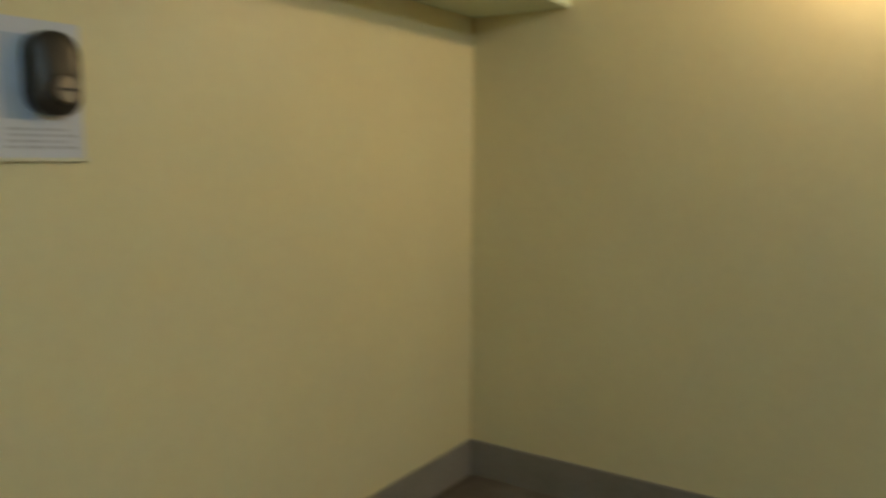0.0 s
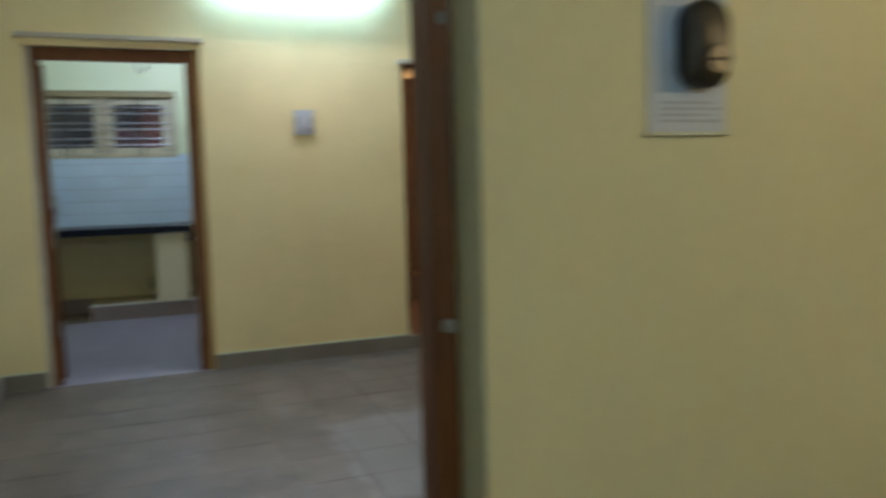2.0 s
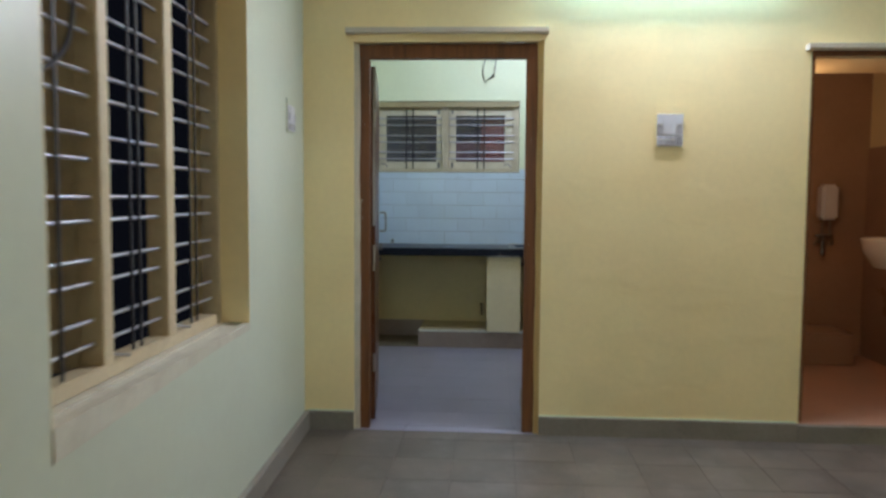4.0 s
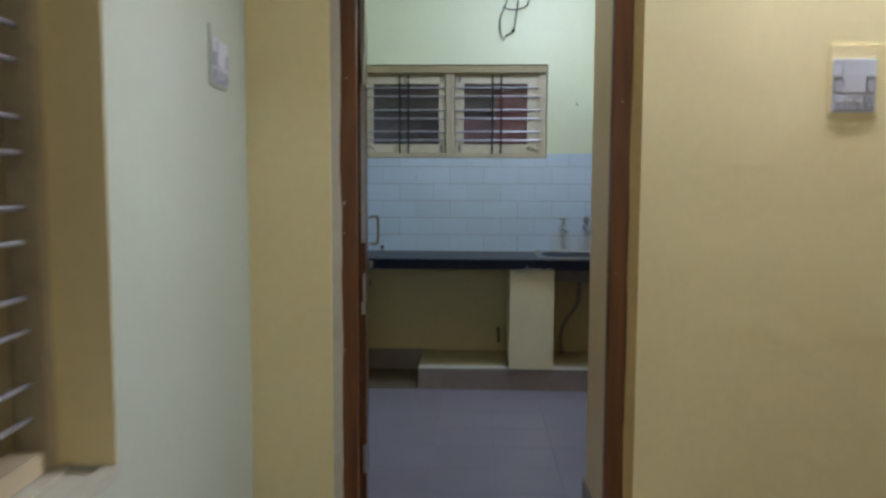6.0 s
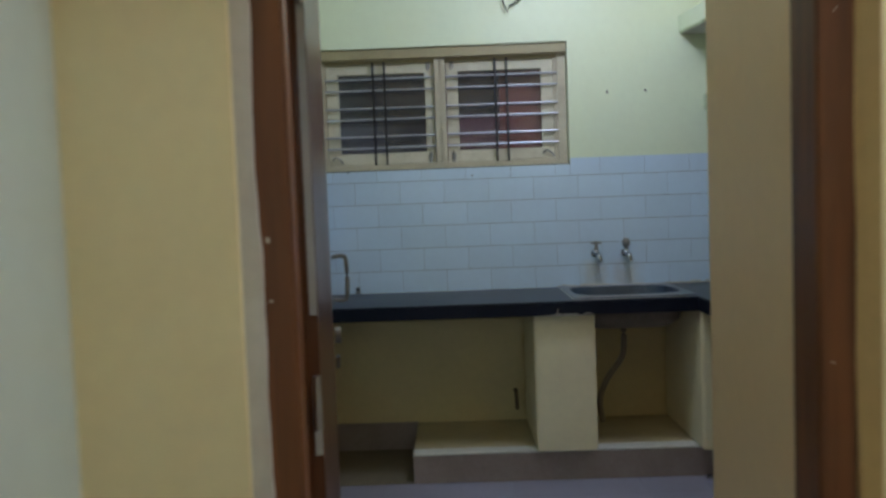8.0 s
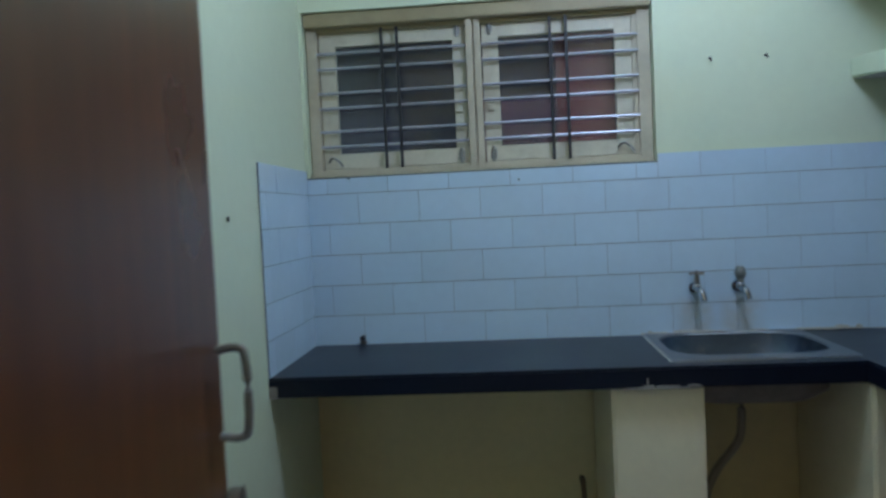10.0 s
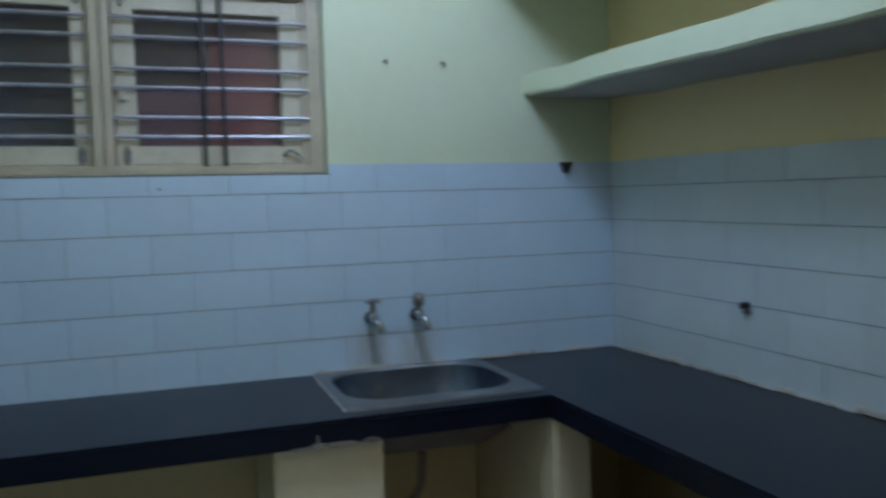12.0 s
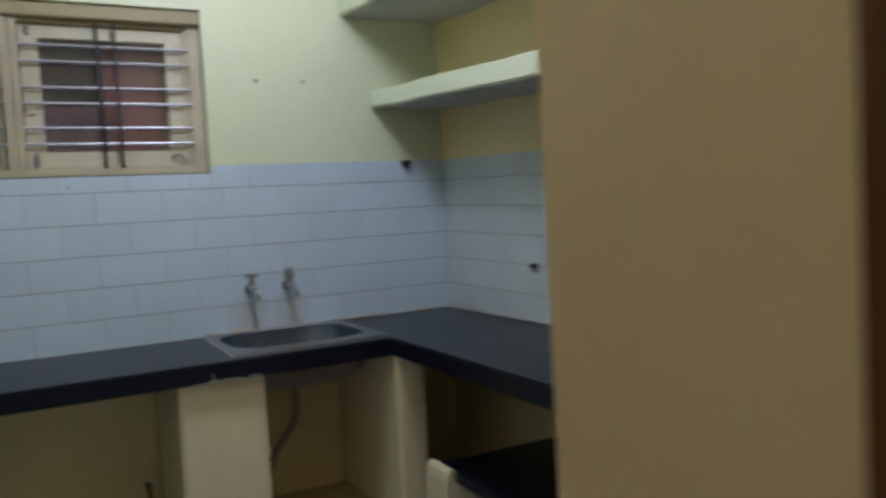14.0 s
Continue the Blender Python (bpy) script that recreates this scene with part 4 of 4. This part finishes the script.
# bunch of loose wires on the wall above the window
wires = thing("loose_wires", (0.62, YK, 2.34), "bare black wires hanging from the wall", "wire")
for pts in ([(0.62, YK - 0.003, 2.72), (0.59, YK - 0.03, 2.60), (0.552, YK - 0.035, 2.50), (0.550, YK - 0.03, 2.41), (0.575, YK - 0.03, 2.345)],
            [(0.65, YK - 0.003, 2.72), (0.672, YK - 0.035, 2.62), (0.655, YK - 0.04, 2.48), (0.640, YK - 0.03, 2.41), (0.585, YK - 0.025, 2.375)],
            [(0.57, YK - 0.004, 2.58), (0.63, YK - 0.05, 2.55), (0.73, YK - 0.03, 2.58), (0.75, YK - 0.02, 2.66)]):
    part("wire", tube(B(), pts, 0.0045, 6), M_IRON, wires, smooth=True)
bm = B()
ball(bm, (0.642, YK - 0.033, 2.412), 0.012)
part("wire_joint", bm, M_DARKPL, wires, smooth=True)
# cord loop on the side wall
bm = B()
tube(bm, [(KXL + 0.004, 1.61, 1.700), (KXL + 0.026, 1.645, 1.703), (KXL + 0.032, 1.717, 1.688), (KXL + 0.034, 1.770, 1.648), (KXL + 0.032, 1.778, 1.605), (KXL + 0.030, 1.764, 1.578)], 0.0075, 8)
cord = thing("cord_loop", (KXL, 1.7, 1.55), "yellowed clear plastic hose loop on the kitchen wall", "hose")
part("hose", bm, M_HOSE, cord, smooth=True)
part("hose_end", tube(B(), [(KXL + 0.030, 1.768, 1.582), (KXL + 0.028, 1.735, 1.562), (KXL + 0.024, 1.69, 1.556), (KXL + 0.004, 1.65, 1.556)], 0.0085, 8), M_CORD, cord, "whitish hose end", True)
part("clip", box(B(), (KXL, 1.60, 1.688), (KXL + 0.030, 1.628, 1.716), 0.003), M_DULL, cord, "dark metal clip")
for dx, dz in ((0.358, 1.490), (-0.31, 1.527)):
    bm = rod(B(), (dx, YK - 0.006, dz), (dx, YK - 0.0115, dz), 0.004, 10)
    solid("wall_plug", bm, M_IRON, (dx, YK - 0.01, dz), "tiny dark plug in a drilled tile", "wall plug", smooth=True)
# rusty fitting under the counter
bm = B()
rod(bm, (0.555, YK, 0.31), (0.555, YK - 0.05, 0.31), 0.011, 8)
rod(bm, (0.555, YK - 0.05, 0.325), (0.560, YK - 0.05, 0.215), 0.010, 8)
solid("low_pipe_fitting", bm, M_RUST, (0.575, YK, 0.2), "rusty iron pipe fitting under the counter", "pipe", smooth=True)

# ---------------------------------------------------------------- switch boards and small fixtures
def switch_board(name, origin, right, out, w, h, label, switches, plate, group="switch boards"):
    """origin: lower left corner on the wall; right and out: unit vectors."""
    o, r, n = Vector(origin), Vector(right), Vector(out)
    up = Vector((0, 0, 1))
    t = thing(name, origin, label, "switch board", group=group)

    def slab(u0, v0, u1, v1, d0, d1, bevel=0.002):
        bm = box(B(), (u0, v0, d0), (u1, v1, d1), bevel)
        bmesh.ops.transform(bm, matrix=Matrix((( r.x, up.x, n.x, o.x), (r.y, up.y, n.y, o.y), (r.z, up.z, n.z, o.z), (0, 0, 0, 1))), verts=bm.verts)
        return bm
    part("back_plate", slab(0, 0, w, h, 0.0, 0.006), plate, t, "cover plate painted like the wall")
    mx, m0, m1 = w * 0.07, h * 0.05, h * 0.80
    face = part("face_plate", slab(mx, m0, w - mx, m1, 0.005, 0.010), M_PLASTIC, t)
    fw, fh = w - 2 * mx, m1 - m0
    part("blank_plate", slab(mx + fw * 0.24, m0 + fh * 0.36, mx + fw * 0.76, m1 - 0.004, 0.0098, 0.014, 0.002), M_PLASTIC, face)
    for i in range(switches):   # lower row of rockers, with a pin socket at the end
        u = mx + fw * (0.04 + 0.225 * i)
        part("switch", slab(u, m0 + fh * 0.05, u + fw * 0.20, m0 + fh * 0.31, 0.0098, 0.0145, 0.002), M_INK, face, "grey rocker switch")
        part("switch_tip", slab(u + fw * 0.03, m0 + fh * 0.19, u + fw * 0.17, m0 + fh * 0.23, 0.0143, 0.0165, 0.0006), M_CERAMIC, face, "white switch tip")
    part("socket", slab(mx + fw * 0.73, m0 + fh * 0.05, mx + fw * 0.96, m0 + fh * 0.31, 0.0098, 0.013), M_INK, face, "grey pin socket")
    for du, dv in ((0.845, 0.25), (0.79, 0.18), (0.90, 0.18), (0.79, 0.10), (0.90, 0.10)):
        part("pin_hole", slab(mx + fw * du - 0.003, m0 + fh * dv - 0.003, mx + fw * du + 0.003, m0 + fh * dv + 0.003, 0.0128, 0.0134, 0.0002), M_DARKPL, face)
    for du in (0.03, 0.78):
        part("side_switch", slab(mx + fw * du, m0 + fh * 0.38, mx + fw * (du + 0.19), m0 + fh * 0.70, 0.0098, 0.0135, 0.002), M_INK, face, "grey side switch")
        part("switch_tip", slab(mx + fw * (du + 0.01), m0 + fh * 0.655, mx + fw * (du + 0.18), m0 + fh * 0.685, 0.0133, 0.0155, 0.0006), M_CERAMIC, face)
    return t


switch_board("switch_board", (1.523, 0.0, 1.573), (1, 0, 0), (0, -1, 0), 0.160, 0.228, "white switch board with sockets on yellow wall", 3, M_YELLOW)
switch_board("switch_board", (XL + 0.0142, -0.404, 1.627), (-math.sin(radians(2)), math.cos(radians(2)), 0), (math.cos(radians(2)), math.sin(radians(2)), 0), 0.168, 0.172, "white switch board on pale green wall", 3, M_GREEN)

poster = thing("wall_notice", (1.544, YA, 1.367), "printed white notice sheet with a black device fixed over it", "notice")
bm = B()
box(bm, (1.544, YA - 0.006, 1.369), (1.748, YA, 1.667), 0.001)
part("sheet", bm, M_PAPER, poster)
bm = B()
box(bm, (1.536, YA - 0.012, 1.361), (1.756, YA, 1.369), 0.001)
part("lower_edge", bm, M_PLATE, poster)
bm = B()
box(bm, (1.566, YA - 0.0068, 1.452), (1.636, YA - 0.006, 1.632))
part("blue_print", bm, M_BLUEPRINT, poster)
for k in range(4):
    bm = B()
    box(bm, (1.571, YA - 0.0070, 1.389 + k * 0.013), (1.731 - 0.02 * (k % 2), YA - 0.0062, 1.395 + k * 0.013))
    part("print_line", bm, M_INK, poster)
bm = B()
rr = ring(bm, 1.612, 1.728, 1.460, 1.642, 0.050, 0)
for v in rr:
    v.co = Vector((v.co.x, YA - 0.006, v.co.y))
out = [bm.verts.new((v.co.x, YA - 0.040, v.co.z)) for v in rr]
mid = Vector((1.670, YA - 0.050, 1.551))
inn = [bm.verts.new(mid + (Vector((v.co.x, mid.y, v.co.z)) - mid) * 0.82) for v in rr]
loft(bm, [rr, out, inn])
device = part("device", bm, M_DARKPL, poster, "glossy black oval device", True)
bm = B()
rod(bm, (1.686, YA - 0.048, 1.517), (1.686, YA - 0.062, 1.517), 0.032, 18, 0.028)
dial = part("dial", bm, M_DULL, device, "silver round dial", True)
bm = B()
box(bm, (1.661, YA - 0.064, 1.514), (1.711, YA - 0.060, 1.520))
part("slot", bm, M_IRON, dial)

# bedroom loft slab over the wall
bm = B()
box(bm, (0.9, -4.436, 1.931), (3.474, YA, 2.02), 0.006)
solid("loft_slab", bm, M_PALE, (2.2, -4.2, 1.931), "cream concrete loft slab in the bedroom", "loft")

# box above the bathroom door
jbox = thing("junction_box", (2.81, 0, 2.340), "white plastic junction box above the bathroom door", "junction box")
part("case", box(B(), (2.706, -0.042, 2.340), (2.906, 0.0, 2.49), 0.006), M_PLASTIC, jbox)
for x in (2.720, 2.784, 2.848):
    part("module", box(B(), (x, -0.052, 2.356), (x + 0.046, -0.041, 2.474), 0.003), M_PLASTIC, jbox)
for x in (2.767, 2.831):
    part("gap", box(B(), (x, -0.0435, 2.352), (x + 0.016, -0.0415, 2.478)), M_INK, jbox, "grey gap between modules")


def tube_light(name, x0, x1, y, z, way, label):
    t = thing(name, ((x0 + x1) / 2, y, z), label, "tube light", group="tube lights")
    bm = B()
    box(bm, (x0, min(y, y + way * 0.035), z - 0.02), (x1, max(y, y + way * 0.035), z + 0.03), 0.004)
    part("batten", bm, M_PLASTIC, t)
    bm = B()
    rod(bm, (x0 + 0.02, y + way * 0.06, z), (x1 - 0.02, y + way * 0.06, z), 0.014, 10)
    part("tube", bm, M_TUBE, t, "lit white tube", True)
    for x in (x0 + 0.01, x1 - 0.03):
        bm = B()
        box(bm, (x, min(y, y + way * 0.078), z - 0.016), (x + 0.02, max(y, y + way * 0.078), z + 0.016), 0.003)
        part("holder", bm, M_PLASTIC, t)


tube_light("tube_light", 0.98, 2.18, 0.0, 2.615, -1, "white tube light fixed on the yellow wall")
tube_light("tube_light", 0.30, 1.50, -8.0, 2.50, 1, "white tube light on the bedroom wall")


def bulb(place, wall, label, mat=M_BULB):
    p, q = Vector(place), Vector(wall)
    t = thing("wall_bulb", place, label, "bulb", group="bulbs")
    bm = B()
    rod(bm, q, p + (q - p) * 0.35, 0.022, 12)
    part("holder", bm, M_DARKPL, t, smooth=True)
    bm = B()
    ball(bm, p, 0.028)
    part("globe", bm, mat, t, smooth=True)
    for o in t.children:
        if o.name.startswith("globe"):
            o.visible_shadow = False


bulb((3.36, -5.50, 2.21), (3.474, -5.50, 2.25), "lit warm bulb on the bedroom wall")
bulb((2.29, 0.56, 1.90), (KXR + 0.22, 0.56, 1.92), "lit warm bulb on the bathroom wall")
bulb((0.88, 1.75, 2.72), (0.88, 1.75, TOP), "lit white bulb hanging from the kitchen ceiling", M_TUBE)

# ---------------------------------------------------------------- bathroom
basin = thing("wash_basin", (BX, 1.0, 0.85), "white ceramic wash basin on the bathroom wall", "basin")
bm = B()
cy = 1.02
rings = []
for s, z in ((0.62, 0.86), (0.92, 0.96), (1.0, 1.045), (0.97, 1.052), (0.86, 1.045), (0.60, 0.95), (0.3, 0.92)):
    vs = []
    for k in range(20):
        a = 2 * math.pi * k / 20
        vs.append(bm.verts.new((min(BX - 0.21 + 0.21 * s * math.cos(a), BX - 0.002), cy + 0.27 * s * math.sin(a), z)))
    rings.append(vs)
loft(bm, rings)
part("bowl", bm, M_CERAMIC, basin, smooth=True)
bm = B()
rod(bm, (BX - 0.2, cy, 0.86), (BX - 0.2, cy, 0.70), 0.02, 10)
rod(bm, (BX - 0.2, cy, 0.71), (BX, cy, 0.71), 0.018, 10)
part("waste", bm, M_GREYPL, basin, smooth=True)
bm = B()
tube(bm, [(BX - 0.05, cy, 1.05), (BX - 0.05, cy, 1.12), (BX - 0.08, cy, 1.15), (BX - 0.13, cy, 1.12)], 0.011, 8)
part("basin_tap", bm, M_CHROME, basin, smooth=True)

heater = thing("water_heater", (3.205, BY, 1.15), "small white instant water heater on brown tiles", "heater")
bm = B()
box(bm, (3.145, BY - 0.12, 1.15), (3.268, BY, 1.42), 0.02)
part("casing", bm, M_PLASTIC, heater)
for dx in (-0.03, 0.03):
    bm = B()
    tube(bm, [(3.205 + dx, BY - 0.05, 1.15), (3.205 + dx, BY - 0.05, 1.05), (3.205 + dx * 2, BY - 0.03, 0.98), (3.205 + dx * 2, BY, 0.96)], 0.010, 8)
    part("hose", bm, M_GREYPL, heater, smooth=True)
bm = B()
rod(bm, (3.17, BY, 0.98), (3.17, BY - 0.09, 0.98), 0.018, 10)
rod(bm, (3.17, BY - 0.08, 1.02), (3.17, BY - 0.08, 0.88), 0.014, 10)
rod(bm, (3.12, BY - 0.06, 1.03), (3.25, BY - 0.06, 1.03), 0.014, 10)
solid("mixer_tap", bm, M_CHROME, (3.17, BY, 0.9), "chrome mixer tap under the water heater", "tap", smooth=True)
bm = B()
box(bm, (2.40, 1.52, 0.098), (3.30, BY, 0.33), 0.01)
solid("bathroom_step", bm, M_BTILE, (2.85, 1.7, 0.098), "low brown tiled platform at the bathroom end", "platform")

# ---------------------------------------------------------------- tiles
def piece(name, w, h, d, mat, bevel=0.0016):
    bm = box(B(), (-w / 2, -h / 2, -d), (w / 2, h / 2, 0), bevel)
    me = bpy.data.meshes.new(name)
    bm.to_mesh(me)
    bm.free()
    me.materials.append(mat)
    return me


PIECES = {}


def lay(parent, name, mat, u0, v0, u1, v1, thick, place):
    """One tile between the corners (u0, v0) and (u1, v1) in a plane; place maps u, v to a pose."""
    w, h = round(u1 - u0, 4), round(v1 - v0, 4)
    if w < 0.012 or h < 0.012:
        return
    key = (name, mat.name, w, h, thick)
    if key not in PIECES:
        PIECES[key] = piece(name, w, h, thick, mat, 0.0009 if mat in (M_WTILE, M_SIDETILE) else 0.0005)
    ob = new(name, PIECES[key])
    ob.parent = parent
    ob.matrix_basis = place((u0 + u1) / 2, (v0 + v1) / 2)


rt = random.Random(7)
TW, TH, J = 0.2405, 0.1212, 0.0022


def wall_tiles(parent, u_lo, u_hi, z_lo, z_hi, off, place, cut=None, mat=M_WTILE):
    row = 0
    z = z_lo
    while z < z_hi - 0.01:
        top = min(z + TH, z_hi)
        u = u_lo - TW + ((off + (TW / 2 if row % 2 else 0)) % TW)
        while u < u_hi:
            a, b = max(u, u_lo), min(u + TW, u_hi)
            spans = [(a, b, top)]
            if cut and top > cut[2]:
                spans = []
                if a < cut[0]:
                    spans.append((a, min(b, cut[0]), top))
                if b > cut[1]:
                    spans.append((max(a, cut[1]), b, top))
                lo, hi = max(a, cut[0]), min(b, cut[1])
                if hi > lo:
                    spans.append((lo, hi, cut[2]))
            for p, q, t in spans:
                if q - p > 0.015 and t - z > 0.015:
                    lay(parent, "tile", mat, p + 0.0006, z + J / 2, q - 0.0006, t - J / 2, 0.007, place)
            u += TW
        z += TH
        row += 1


backing = structure("backsplash_north", [((KXL, YK - 0.0045, CZ1 + 0.001), (KXR, YK - 0.0005, 1.535)), ((0.889, YK - 0.0045, 1.535), (KXR, YK - 0.0005, 1.562))], M_WGROUT, "pale blue tiled backsplash with dark joints", "backsplash")
wall_tiles(backing, KXL, KXR, 0.8630, 1.564, 0.205 - KXL, lambda u, v: pose(u, YK - 0.0075 + rt.uniform(-0.0006, 0.0006), v, 90 + rt.uniform(-0.25, 0.25), 0, 0), (-0.482, 0.888, 1.531))
bm = B()
extrude_outline(bm, [(YN, CZ1 + 0.001), (YK - 0.009, CZ1 + 0.001), (YK - 0.009, 1.562), (YN, 1.490)], "x", KXR - 0.0045, KXR - 0.0005)
side = solid("backsplash_east", bm, M_WGROUT, (0, 0, 0), "pale blue tiled backsplash, greyed for the light on this wall", "backsplash", kind="structure")


def sinking(u, v):
    """The rows of this wall sink and close up towards the door."""
    d = YK - u
    k = 0.015 + 0.027 * (v - 0.98)
    m = pose(KXR - 0.0075 + rt.uniform(-0.0006, 0.0006), u, v - d * k, 90, 0, -90 + rt.uniform(-0.25, 0.25))
    return m @ Matrix.Rotation(-math.atan(k), 4, "Z") @ Matrix.Diagonal((1, 1 - 0.027 * d, 1, 1))


wall_tiles(side, YN, YK - 0.009, 0.8630, 1.564, 0.10, sinking, mat=M_SIDETILE)
side = structure("backsplash_west", [((KXL + 0.0005, 2.335, CZ1 + 0.001), (KXL + 0.0045, YK - 0.009, 1.562))], M_WGROUT, "pale blue tiled backsplash", "backsplash")
wall_tiles(side, 2.335, YK - 0.009, 0.8630, 1.564, 0.06, lambda u, v: pose(KXL + 0.0075 + rt.uniform(-0.0006, 0.0006), u, v, 90, 0, 90 + rt.uniform(-0.25, 0.25)))


def floor_tiles(parent, mat, x_lo, x_hi, y_lo, y_hi, size, ox, oy, joint):
    i = math.floor((x_lo - ox) / size)
    while ox + i * size < x_hi:
        j = math.floor((y_lo - oy) / size)
        while oy + j * size < y_hi:
            a, b = max(ox + i * size, x_lo), min(ox + (i + 1) * size, x_hi)
            c, d = max(oy + j * size, y_lo), min(oy + (j + 1) * size, y_hi)
            lay(parent, "tile", mat, a + joint / 2, c + joint / 2, b - joint / 2, d - joint / 2, 0.006,
                lambda u, v: pose(u, v, rt.uniform(-0.0005, 0.0), rt.uniform(-0.08, 0.08), rt.uniform(-0.08, 0.08), 0))
            j += 1
        i += 1


floor_tiles(HALL_BED, M_FLOOR, XL, XR, -4.0, 0.0, 0.30, 0.79, -0.14, 0.0018)
floor_tiles(KITCHEN_BED, M_KFLOOR, KXL, KXR, 0.002, YK, 0.30, 0.49, 0.10, 0.0012)
floor_tiles(BED_BED, M_FLOOR, 1.0, 3.49, -6.4, -4.012, 0.30, 0.79, -0.14, 0.003)
bm = B()
for i in range(14):
    for j in range(14):
        x, y = XL - 0.25 + i * 0.3, -8.0 + j * 0.3
        if x + 0.3 <= 1.0 or y + 0.3 <= -6.4:
            box(bm, (x + 0.002, y + 0.002, -0.006), (min(x + 0.298, 3.49), min(y + 0.298, -4.012), 0.0))
part("tiles", bm, M_FLOOR, BED_BED)
BED_BED.children[-1]["kind"] = "stuff"
